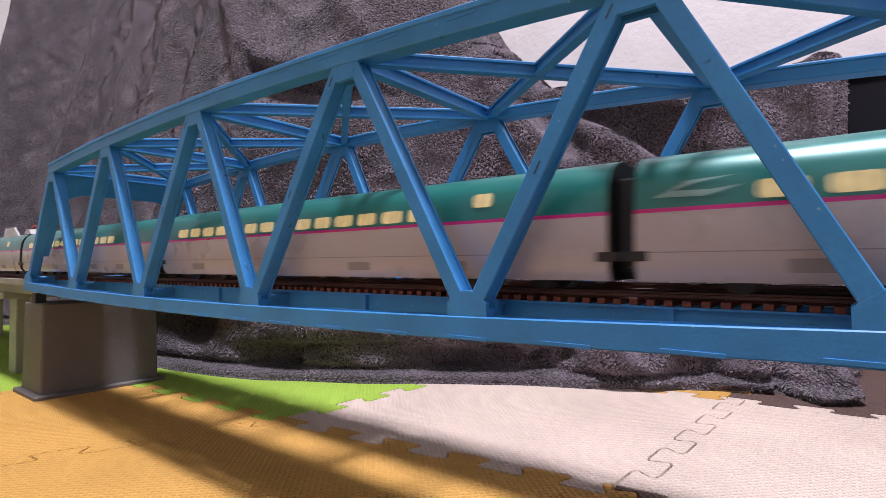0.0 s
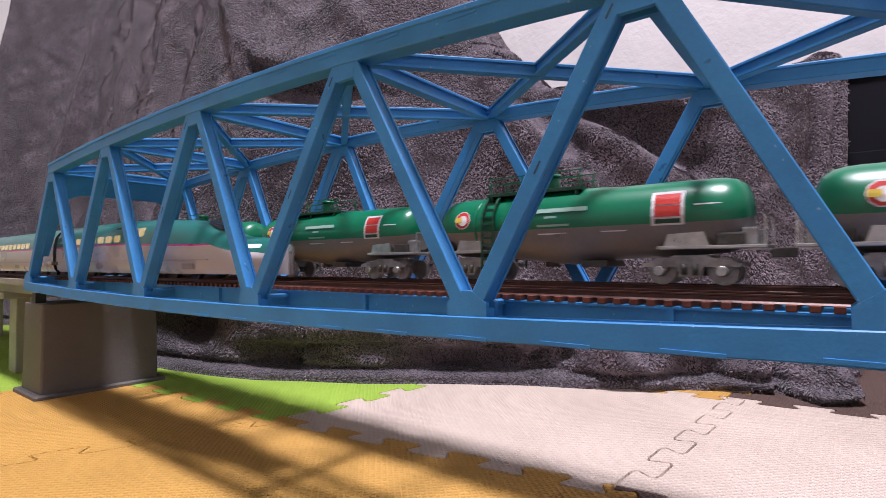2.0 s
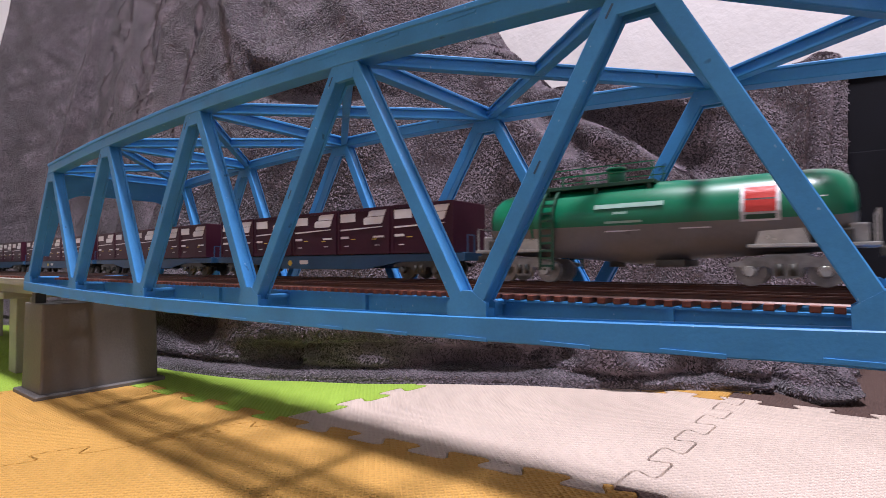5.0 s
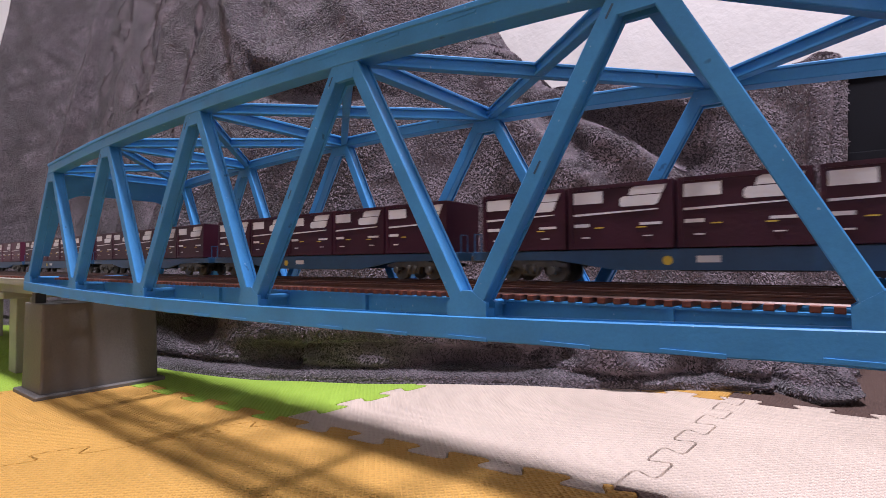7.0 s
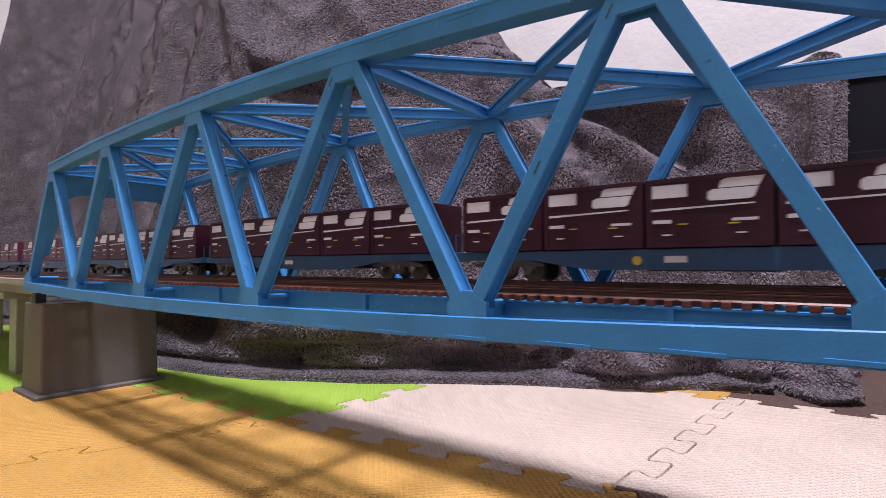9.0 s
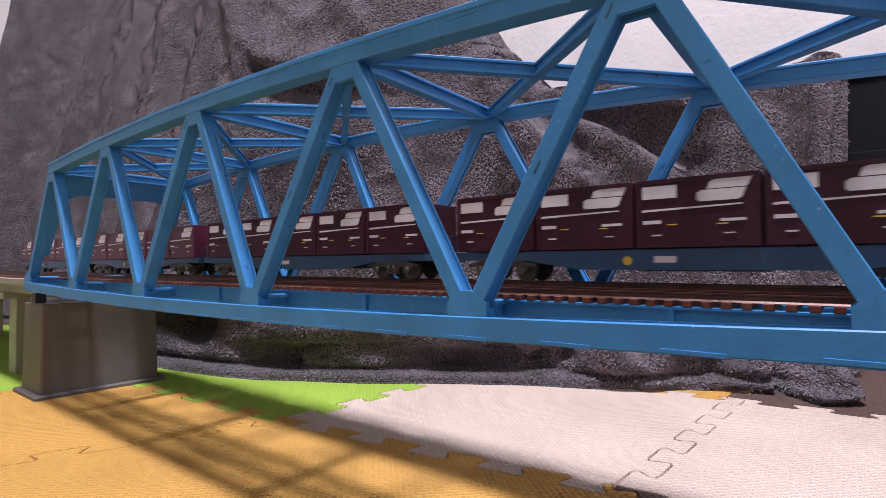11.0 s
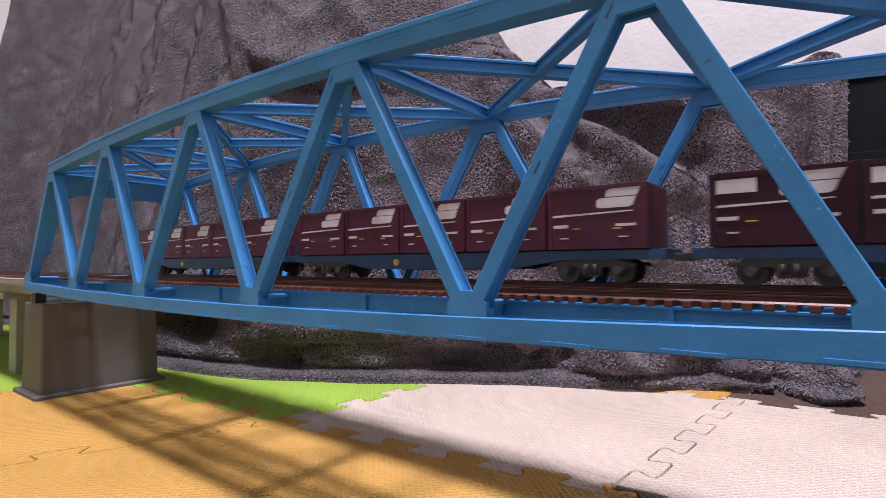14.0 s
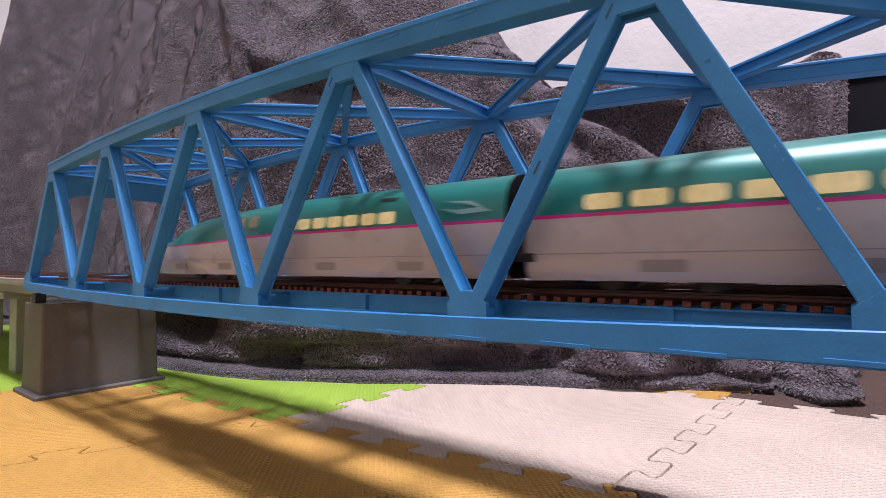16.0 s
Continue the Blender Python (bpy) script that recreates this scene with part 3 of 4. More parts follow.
def towel(name, label, base, nu, nv, lean, back, seed, creases, hollows, count):
    """base: rows of x, y on the floor and the height of the fold-over; hollows: (x, half-width, depth) of the caves over the hem."""
    path = [spline(base, i / nu) for i in range(nu + 1)]
    x = np.array([[p[0] for p in path]] * (nv + 1))
    h = np.array([[p[2] for p in path]] * (nv + 1))
    r = 0.3
    s = (h + r * 1.57 + back) * (np.arange(nv + 1)[:, None] / nv) ** 1.35
    d = relief(x, s, creases)
    # hem strip on the floor, a groove over it, and the cloth sagging outwards above its caves
    cave = sum(deep * np.exp(-((x - cx) / w) ** 4) for cx, w, deep in hollows)
    d += 0.05 * np.exp(-(s / 0.085) ** 6) - 0.05 * np.exp(-((s - 0.11) / 0.03) ** 2)
    d += cave * (0.55 * np.exp(-((s - 0.46) / 0.2) ** 2) - np.exp(-((s - 0.2) / 0.1) ** 4))
    bm = bmesh.new()
    rows = []
    for j in range(nv + 1):
        row = []
        for i in range(nu + 1):
            px_, py_, top = path[i]
            a, b = path[max(0, i - 2)], path[min(nu, i + 2)]
            out = Vector((b[1] - a[1], a[0] - b[0], 0)).normalized()
            q = s[j, i]
            if q < top:
                yo, z = lean * q, q
            elif q < top + r * 1.57:
                g = (q - top) / r
                yo, z = lean * top + r * (1 - math.cos(g)), top + r * math.sin(g)
            else:
                yo, z = lean * top + r + (q - top - r * 1.57), top + r - 0.15 * (q - top - r * 1.57)
            v = Vector((px_ * 0.9 + seed, py_ * 0.9, z * 0.3))
            o = d[j, i] + (0.09 * noise.noise(v * 1.3) + 0.016 * noise.noise(v * 3.1 + Vector((7, 0, z * 0.6)))) * min(1.0, 0.1 + q * 0.8) + 0.01 * noise.noise(Vector((px_ * 5, py_ * 5, z * 4)))
            row.append(Vector((px_, py_ + yo, max(z, 0.012))) + out * o)
        rows.append(row)
    loft(bm, rows)
    ob = part(name, bm, TOWEL)
    tufts(ob, rows, count, seed)
    sol = ob.modifiers.new("thickness", "SOLIDIFY")
    sol.thickness, sol.offset = 0.05 * U, -1
    return tagged(ob, label, "towel", "towels hung behind the bridge")


towel("towel", "large dark grey terry towel hanging in deep folds",
      [(-7.2, 0.55, 7.2), (-6.65, 0.92, 7.1), (-6.1, 1.3, 7.0), (-5.65, 1.58, 6.9), (-5.1, 1.66, 6.8), (-4.5, 1.56, 6.7), (-3.9, 1.44, 6.6), (-3.35, 1.34, 6.6), (-2.8, 1.38, 6.5), (-2.0, 1.28, 6.3), (-1.0, 1.13, 6.1), (0.0, 1.2, 5.6), (0.9, 1.42, 4.9), (1.65, 1.9, 3.75), (2.05, 2.2, 3.05), (2.4, 2.48, 2.55)],
      460, 230, 0.16, 1.0, 1.0,
      [([(-5.85, 0.8), (-5.75, 3.0), (-5.65, 4.6), (-5.5, 6.8)], 0.14, 0.22, 0.16), ([(-3.4, 0.6), (-3.35, 2.6), (-3.2, 4.0), (-3.1, 6.6)], 0.12, 0.3, 0.1), ([(-4.6, 0.8), (-4.5, 3.0), (-4.4, 6.5)], 0.35, 0.35, -0.14), ([(-2.1, 0.8), (-2.05, 3.0), (-1.9, 6.0)], 0.2, 0.2, -0.06),
       ([(-1.75, 1.5), (-1.7, 3.5), (-1.5, 5.5)], 0.3, 0.45, 0.1), ([(-1.2, 1.2), (-1.2, 3.4), (-1.1, 5.2)], 0.3, 0.3, -0.09),
       ([(-0.6, 1.4), (-0.5, 3.0), (-0.4, 4.6)], 0.35, 0.3, 0.09), ([(0.3, 2.6), (0.15, 3.1), (-0.1, 3.7), (-0.3, 5.0)], 0.12, 0.16, 0.1), ([(0.42, 2.9), (0.25, 3.4), (0.05, 4.4)], 0.1, 0.12, -0.07),
       ([(0.1, 3.35), (0.4, 3.0), (0.7, 2.86), (1.1, 2.84), (1.5, 2.95)], 0.2, 0.06, 0.11), ([(0.42, 2.86), (0.65, 2.7), (1.0, 2.6), (1.5, 2.58)], 0.1, 0.16, -0.24),
       ([(1.05, 3.7), (1.2, 3.4), (1.45, 3.05)], 0.1, 0.2, 0.1), ([(0.6, 4.6), (0.75, 3.9), (0.95, 3.4)], 0.15, 0.2, -0.1), ([(0.2, 2.2), (0.9, 2.2), (1.6, 2.3)], 0.3, 0.5, 0.12),
       ([(-0.25, 0.42), (0.02, 0.4), (0.3, 0.46)], 0.13, 0.13, -0.22), ([(-0.9, 0.75), (0.0, 0.7), (0.8, 0.65)], 0.2, 0.2, 0.1)],
      [(1.75, 0.95, 0.26)], 190000)
towel("towel", "dark grey terry towel bunched over a low seat",
      [(1.2, 1.6, 2.5), (1.7, 1.85, 2.75), (2.1, 2.13, 2.85), (2.4, 2.33, 2.72), (2.6, 2.45, 2.35), (2.85, 2.6, 2.33), (3.3, 2.8, 2.33), (4.0, 3.25, 2.34), (4.55, 3.5, 2.4), (4.72, 3.6, 2.5), (4.86, 3.7, 2.5), (4.93, 3.75, 2.4)],
      330, 170, 0.22, 1.2, 4.0,
      [([(2.15, 3.1), (2.4, 2.75), (2.5, 2.4), (2.78, 1.97), (3.1, 1.68), (3.4, 1.4)], 0.1, 0.4, 0.24), ([(2.6, 2.6), (2.72, 2.35), (2.95, 2.1), (3.25, 1.85)], 0.12, 0.12, -0.12),
       ([(3.0, 2.25), (3.4, 2.03), (3.75, 1.76), (4.0, 1.5)], 0.07, 0.3, 0.16), ([(2.95, 2.42), (3.25, 2.3), (3.55, 2.12), (3.8, 1.85)], 0.16, 0.12, -0.26), ([(3.2, 2.5), (3.6, 2.42), (4.1, 2.3)], 0.12, 0.1, 0.12),
       ([(3.75, 2.3), (3.85, 2.0), (4.1, 1.6)], 0.1, 0.1, -0.12), ([(4.68, 0.5), (4.7, 2.7)], 0.025, 0.025, -0.04), ([(4.78, 0.5), (4.79, 2.75)], 0.03, 0.03, 0.035), ([(4.84, 0.5), (4.85, 2.7)], 0.025, 0.025, -0.035),
       ([(4.3, 2.6), (4.35, 1.6), (4.3, 0.8)], 0.15, 0.2, 0.07), ([(3.3, 0.5), (3.42, 0.22), (3.62, 0.16), (3.85, 0.3)], 0.12, 0.14, 0.2), ([(2.85, 0.3), (3.0, 0.2), (3.15, 0.3)], 0.1, 0.1, -0.16),
       ([(4.1, 0.1), (4.3, 0.16), (4.42, 0.3)], 0.1, 0.1, 0.12), ([(4.46, -0.1), (4.45, 0.5)], 0.02, 0.04, -0.16), ([(4.52, 0.05), (4.68, 0.07), (4.86, 0.12)], 0.16, 0.1, 0.36)],
      [(2.45, 0.45, 0.2), (3.9, 0.3, 0.08)], 120000)


def cabinet():
    th = thing("black_cabinet", "low black cabinet standing by the wall", "cabinet", at=(0, 0, 0))
    part("body", box(4.7, 8.5, 5.0, 7.4, 0.002, 2.75, 0.02), DARK_CAB, th)
    part("top", box(4.65, 8.55, 4.95, 7.45, 2.752, 2.87, 0.02), DARK_CAB, th)
    part("door", box(4.8, 6.7, 4.95, 4.998, 0.1, 2.0, 0.01), DARK_CAB, th)


cabinet()


# ---- trains; each car stands on z = 0 at its middle, its forward end to +x ----
def wheelset(parent, x, z_r=0.046, material=BOGIE):
    for y in (-0.068, 0.068):
        bm = cyl(bmesh.new(), (x, y - 0.012, z_r), (x, y + 0.012, z_r), z_r, z_r, 18)
        cyl(bm, (x, y - 0.016, z_r), (x, y + 0.016, z_r), z_r * 0.45, z_r * 0.45, 10)
        part("wheel", bm, material, parent)


def bogie(parent, x, wb=0.19, half=0.1, material=BOGIE, bright=None):
    top = part("bogie", box(x - wb * 0.3, x + wb * 0.3, -half, half, 0.06, 0.1, 0.006), material, parent)
    for y in (-half, half):
        bm = prism(bmesh.new(), [(x - wb * 0.8, 0.06), (x - wb * 0.22, 0.06), (x - wb * 0.16, 0.026), (x + wb * 0.16, 0.026), (x + wb * 0.22, 0.06), (x + wb * 0.8, 0.06), (x + wb * 0.8, 0.072),
                                 (x + wb * 0.3, 0.092), (x - wb * 0.3, 0.092), (x - wb * 0.8, 0.072)], y - 0.012, y + 0.012)
        part("side_frame", bm, material, top)
        for dx in (-wb / 2, wb / 2):
            g = -1 if y < 0 else 1
            part("axle_box", cyl(bmesh.new(), (x + dx, y + g * 0.004, 0.046), (x + dx, y + g * 0.026, 0.046), 0.019, 0.015, 12), bright or material, top)
            part("axle_guard", box(x + dx - 0.024, x + dx + 0.024, min(y, y + g * 0.012), max(y, y + g * 0.012), 0.044, 0.064, 0.003), material, top)
        bm = bmesh.new()
        for dx in (-0.017, 0.017):
            cyl(bm, (x + dx, y * 1.13, 0.034), (x + dx, y * 1.13, 0.07), 0.01, 0.01, 8)
        part("spring", bm, BOGIE, top)
    for dx in (-wb / 2, wb / 2):
        wheelset(top, x + dx, 0.046, material)


# express train: cross-section as half-width and height over the rail
SEC = [(0.135, 0.028), (0.15, 0.05), (0.158, 0.1), (0.159, 0.15), (0.158, 0.196), (0.157, 0.206), (0.152, 0.245), (0.144, 0.28), (0.126, 0.313), (0.095, 0.337), (0.055, 0.35), (0.0, 0.355)]
CAR = 2.51
NOSE = [(0.0, 0.03, 0.137, 0.12), (0.02, 0.22, 0.17, 0.1), (0.06, 0.37, 0.19, 0.078), (0.14, 0.54, 0.202, 0.052), (0.24, 0.66, 0.207, 0.04), (0.33, 0.74, 0.214, 0.034), (0.41, 0.81, 0.23, 0.03), (0.5, 0.87, 0.256, 0.028),
        (0.58, 0.91, 0.284, 0.028), (0.66, 0.94, 0.305, 0.028), (0.76, 0.97, 0.317, 0.028), (0.9, 0.985, 0.326, 0.028), (1.1, 1.0, 0.339, 0.028), (1.35, 1.0, 0.35, 0.028), (1.55, 1.0, 0.355, 0.028)]


def section_at(d):
    """Width factor, roof height and lower edge at the distance d behind the nose tip."""
    for a, b in zip(NOSE, NOSE[1:]):
        if d <= b[0]:
            t = (d - a[0]) / (b[0] - a[0])
            return tuple(a[i] + (b[i] - a[i]) * t for i in (1, 2, 3))
    return 1.0, 0.355, 0.028


def express_ring(x, d):
    w, roof, low = section_at(d)
    out = []
    for y, z in SEC:
        zz = low + (z - 0.028) / (0.355 - 0.028) * (roof - low)
        if d < 1.3:
            # the belt line sinks to the tip more slowly than the roof
            mix = max(0.0, min(1.0, (1.3 - d) / 0.8))
            zb_ = min(z, low + (z - 0.028) * 0.86)
            if z < 0.21:
                zz = zz * (1 - mix) + min(zb_, max(roof - 0.07, low + (z - 0.028) * 0.3)) * mix
        k = 1.0
        if d < 1.0 and z > 0.21:
            k = 1.0 - 0.35 * (1.0 - d) * (z - 0.21) / 0.145
        out.append((y * w * k, zz))
    return x, out


def express_shell(xs, lo, hi):
    """The strip of the body between two points of the cross-section, on both flanks, along xs (x, distance from the nose)."""
    bm = bmesh.new()
    rings = []
    for x, d in xs:
        x, ps = express_ring(x, d)
        rings.append([(x, ps[i][0], ps[i][1]) for i in range(lo, hi + 1)])
    if hi == len(SEC) - 1:
        loft(bm, [r + [(x, -y, z) for x, y, z in r[-2::-1]] for r in rings])
    else:
        loft(bm, rings)
        loft(bm, [[(x, -y, z) for x, y, z in r] for r in rings])
    return bm


def flank(z):
    """Half-width of the body at a height."""
    for (y0, z0), (y1, z1) in zip(SEC, SEC[1:]):
        if z <= z1:
            return y0 + (y1 - y0) * (z - z0) / (z1 - z0)
    return 0


def side_panel(parent, name, x0, x1, z0, z1, material, lift=0.002, round_=0.012, label="", sides=(-1, 1)):
    for g in sides:
        bm = bmesh.new()
        pts = []
        for cx, cz, a in ((x1 - round_, z1 - round_, 0), (x0 + round_, z1 - round_, 90), (x0 + round_, z0 + round_, 180), (x1 - round_, z0 + round_, 270)):
            pts += [(cx + round_ * math.cos(radians(a + d)), cz + round_ * math.sin(radians(a + d))) for d in (0, 45, 90)]
        front = [bm.verts.new((x, g * (flank(z) + lift), z)) for x, z in pts]
        rear = [bm.verts.new((x, g * (flank(z) - 0.006), z)) for x, z in pts]
        bm.faces.new(front)
        for i in range(len(pts)):
            bm.faces.new((front[i], rear[i], rear[(i + 1) % len(pts)], front[(i + 1) % len(pts)]))
        part(name, bm, material, parent, label)


def express_car(kind, lamps=None):
    """kind: nose (long pointed end to +x), middle, or pantograph."""
    th = thing("express_train_car", {"nose": "pointed end car of a green and white express train, magenta stripe", "middle": "green and white express train car, magenta stripe, lit windows",
                                     "pantograph": "green and white express train car with white pantograph screens"}[kind], "train car", "cars of the express train")
    h = CAR / 2 - 0.034
    if kind == "nose":
        tip = CAR / 2 + 0.11
        ds = [0, 0.008, 0.02, 0.04, 0.06, 0.1, 0.14, 0.19, 0.24, 0.29, 0.33, 0.37, 0.41, 0.46, 0.5, 0.54, 0.58, 0.62, 0.66, 0.71, 0.75, 0.82, 0.9, 0.98, 1.06, 1.15, 1.25, 1.35, 1.45, 1.55, 2.0, tip + h]
        xs = [(tip - d, d) for d in ds]
    else:
        xs = [(h - i * 2 * h / 6, 9) for i in range(7)]
    part("lower_body", express_shell(xs, 0, 4), WHITE_E, th, "off-white lower flanks")
    part("stripe", express_shell([q for q in xs if q[1] > 0.3], 4, 5), PINK, th, "magenta stripe")
    if kind == "nose":
        part("nose_band", express_shell([q for q in xs if q[1] <= 0.4], 4, 5), GREEN_E, th)
    part("upper_body", express_shell(xs, 5, 11), GREEN_E, th, "metallic green roof and upper flanks")
    # floor pan and end walls
    part("underframe", box(-h + 0.02, (h if kind != "nose" else 0.6), -0.13, 0.13, 0.03, 0.06), BLACK, th)
    for e in ((-1,) if kind == "nose" else (-1, 1)):
        bm = bmesh.new()
        pts = [(y, z) for y, z in SEC] + [(-y, z) for y, z in SEC[-2::-1]]
        f = [bm.verts.new((e * (h - 0.004), y * 0.995, z)) for y, z in pts]
        bm.faces.new(f)
        part("end_wall", bm, BLACK, th)
        part("gangway", box(min(e * h, e * (h + 0.034)), max(e * h, e * (h + 0.034)), -0.075, 0.075, 0.06, 0.3, 0.006), BLACK, th)
        part("coupler_cover", box(min(e * (h - 0.03), e * (h + 0.03)), max(e * (h - 0.03), e * (h + 0.03)), -0.1605, 0.1605, 0.078, 0.103, 0.003), BLACK, th)
        part("coupler", box(min(e * h, e * (h + 0.034)), max(e * h, e * (h + 0.034)), -0.05, 0.05, 0.05, 0.075, 0.004), BLACK, th)
    # windows, doors and lower hatches
    if kind == "nose":
        lead = lamps != LAMP
        wx = [-0.2 - 0.091 * i for i in range(7)] if lead else [-0.15 - 0.127 * i for i in range(7)]
        for x0, x1 in ((0.035, 0.107), (0.135, 0.203)):
            side_panel(th, "cab_window", x0, x1, 0.238, 0.29, DIM if lead else LIT)
        if lead:
            side_panel(th, "door_window", -0.93, -0.885, 0.222, 0.268, LIT)
        side_panel(th, "side_vent", *((-0.78, -0.7) if lead else (-0.205, -0.14)), 0.294, 0.306, BLACK, 0.002, 0.004)
    else:
        wx = [-1.0 + 0.122 * i for i in range(14) if kind != "pantograph" or i % 7 not in (0, 6)]
        side_panel(th, "window", 0.8, 0.87, 0.244, 0.286, LIT)
    half = 0.046 if kind != "nose" or lamps == LAMP else 0.038
    for x in wx:
        side_panel(th, "window", x - half, x + half, 0.214, 0.256, LIT)
    for x in (-0.93, 0.93) if kind != "nose" else (-0.8,):
        side_panel(th, "door", x - 0.001, x + 0.001, 0.08, 0.29, BLACK, 0.001, 0.0004)
    for x in (-0.85, -0.42, 0.3, 0.72):
        side_panel(th, "hatch", x - 0.055, x + 0.055, 0.052, 0.082, mat_hatch, 0.0015, 0.004)
    side_panel(th, "seam", -h + 0.02, h - 0.3, 0.0985, 0.101, mat_hatch, 0.001, 0.0006)
    for x in (-0.88, 0.88) if kind != "nose" else (-0.88, 0.55):
        bogie(th, x, 0.24, 0.105, BLACK)
    if kind == "nose":
        # windscreen and headlights
        bm = bmesh.new()
        rings = []
        for d, w in ((0.44, 0.02), (0.48, 0.05), (0.54, 0.066), (0.6, 0.06), (0.66, 0.03)):
            _, roof, _l = section_at(d)
            rings.append([(CAR / 2 + 0.11 - d, w * f, roof + 0.006 - 0.17 * w * f * f) for f in (-1, -0.5, 0, 0.5, 1)])
        loft(bm, rings)
        part("windscreen", bm, GLASS, th, "dark cab windscreen")
        for g in (-1, 1):
            bm = bmesh.new()
            rings = []
            for d in (0.13, 0.17, 0.21, 0.25):
                x, ps = express_ring(CAR / 2 + 0.11 - d, d)
                rings.append([(x, g * (ps[i][0] + 0.003), ps[i][1] + 0.002) for i in (6, 7)])
            loft(bm, rings)
            part("headlight", bm, lamps, th, "lit white headlight" if lamps == LAMP else "unlit headlight")
    if kind == "nose":
        # a pale swept emblem near the end of the car
        for g in (-1, 1):
            c = -1.08
            for lift_, pts in ((0.0, [(-0.1, 0.232), (0.02, 0.228), (0.1, 0.25), (0.03, 0.243), (-0.06, 0.246)]), (0.03, [(-0.08, 0.226), (-0.02, 0.256), (0.09, 0.262), (0.0, 0.249)])):
                bm = bmesh.new()
                vs = [bm.verts.new((c + x, g * (flank(z + lift_ * 0.4) + 0.0025 + lift_ * 0.02), z + lift_ * 0.4)) for x, z in pts]
                bm.faces.new(vs)
                part("emblem", bm, SWOOSH, th, "pale swept emblem")
    if kind == "pantograph":
        for y in (-0.09, 0.09):
            part("pantograph_screen", prism(bmesh.new(), [(0.45, 0.335), (0.5, 0.42), (0.78, 0.42), (0.92, 0.335)], y - 0.008, y + 0.008), WHITE_E, th, "white pantograph noise screen")
        part("pantograph", bar(bmesh.new(), (0.75, 0, 0.35), (1.0, 0, 0.43), 0.02, 0.01, (0, 1, 0)), RED, th)
        part("roof_fairing", prism(bmesh.new(), [(1.05, 0.345), (1.1, 0.385), (1.2, 0.385), (1.23, 0.345)], -0.09, 0.09), WHITE_E, th)
    return th


mat_hatch = mat("grey_hatch", (0.27, 0.255, 0.25), 0.4, 0, 0.05)


# tank wagons
def tank_wagon(first=True):
    th = thing("tank_wagon", "green and grey tank wagon with a red placard, on silver bogies", "tank wagon", "tank wagons of the goods train")
    r, cz, h = 0.128, 0.232, 0.615
    def shell(a0, a1):
        bm = bmesh.new()
        prof = [(-h, 0.25), (-h + 0.006, 0.55), (-h + 0.02, 0.78), (-h + 0.045, 0.92), (-h + 0.075, 0.98), (-h + 0.11, 1.0), (-0.2, 1.0), (-0.12, 1.035), (0, 1.045), (0.12, 1.035), (0.2, 1.0),
                (h - 0.11, 1.0), (h - 0.075, 0.98), (h - 0.045, 0.92), (h - 0.02, 0.78), (h - 0.006, 0.55), (h, 0.25)]
        n = 18
        rings = []
        for x, f in prof:
            drop = 0.03 * max(0, 1 - abs(x) / 0.42)
            rings.append([(x, math.sin(a0 + (a1 - a0) * i / n) * r * f, cz + math.cos(a0 + (a1 - a0) * i / n) * r * f - (drop if math.cos(a0 + (a1 - a0) * i / n) < -0.2 else 0)) for i in range(n + 1)])
        rows = loft(bm, rings)
        bm.faces.new(rows[0])
        bm.faces.new(rows[-1][::-1])
        return bm
    cut = radians(101)
    part("tank_top", shell(-cut, cut), TANK_G, th, "glossy green upper tank shell")
    part("tank_belly", shell(cut, math.tau - cut), TANK_S, th, "grey lower tank shell")
    def at(z, x):
        f = 1.0 + 0.047 * max(0.0, min(1.0, (0.21 - abs(x)) / 0.09))
        return math.sqrt(max(0, (r * f) ** 2 - (z - cz) ** 2))

    def decal(name, pts, material, label="", lift=0.003):
        for g in (-1, 1):
            bm = bmesh.new()
            mid = [(sum(p[0] for p in pts) / len(pts), sum(p[1] for p in pts) / len(pts))]
            full = []
            m = len(pts)
            for i in range(m):
                a, b = pts[i], pts[(i + 1) % m]
                full += [(a[0] + (b[0] - a[0]) * k / 4, a[1] + (b[1] - a[1]) * k / 4) for k in range(4)]
            vs = [bm.verts.new((g * -x, g * (at(z, x) + lift), z)) for x, z in full]
            c = bm.verts.new((g * -mid[0][0], g * (at(mid[0][1], mid[0][0]) + lift), mid[0][1]))
            for i in range(len(vs)):
                bm.faces.new((vs[i], vs[(i + 1) % len(vs)], c))
            part(name, bm, material, th, label)
    rect = lambda x0, x1, z0, z1: [(x0, z0), (x1, z0), (x1, z1), (x0, z1)]
    disc = lambda x, z, rr: [(x + rr * math.cos(a * math.tau / 10), z + rr * math.sin(a * math.tau / 10)) for a in range(10)]
    decal("placard", rect(0.325, 0.43, 0.2, 0.315), WHITE, "white placard with red fields")
    decal("placard_field", rect(0.336, 0.419, 0.27, 0.306), RED, "", 0.0045)
    decal("placard_field", rect(0.336, 0.419, 0.228, 0.265), RED, "", 0.0045)
    decal("placard_text", rect(0.336, 0.419, 0.206, 0.221), TANK_D, "", 0.0045)
    decal("emblem", disc(-0.46, 0.26, 0.04), WHITE, "round white emblem")
    decal("emblem_ring", disc(-0.46, 0.26, 0.036), RED, "", 0.0042)
    decal("emblem_core", disc(-0.457, 0.258, 0.023), WHITE, "", 0.0054)
    decal("emblem_bar", rect(-0.495, -0.462, 0.25, 0.272), YELLOW, "", 0.0064)
    decal("lettering", rect(-0.14, 0.1, 0.268, 0.284), PALE, "bars of pale lettering")
    decal("lettering", rect(-0.07, -0.02, 0.246, 0.254), PALE)
    decal("lettering", rect(-0.1, 0.03, 0.214, 0.222), PALE)
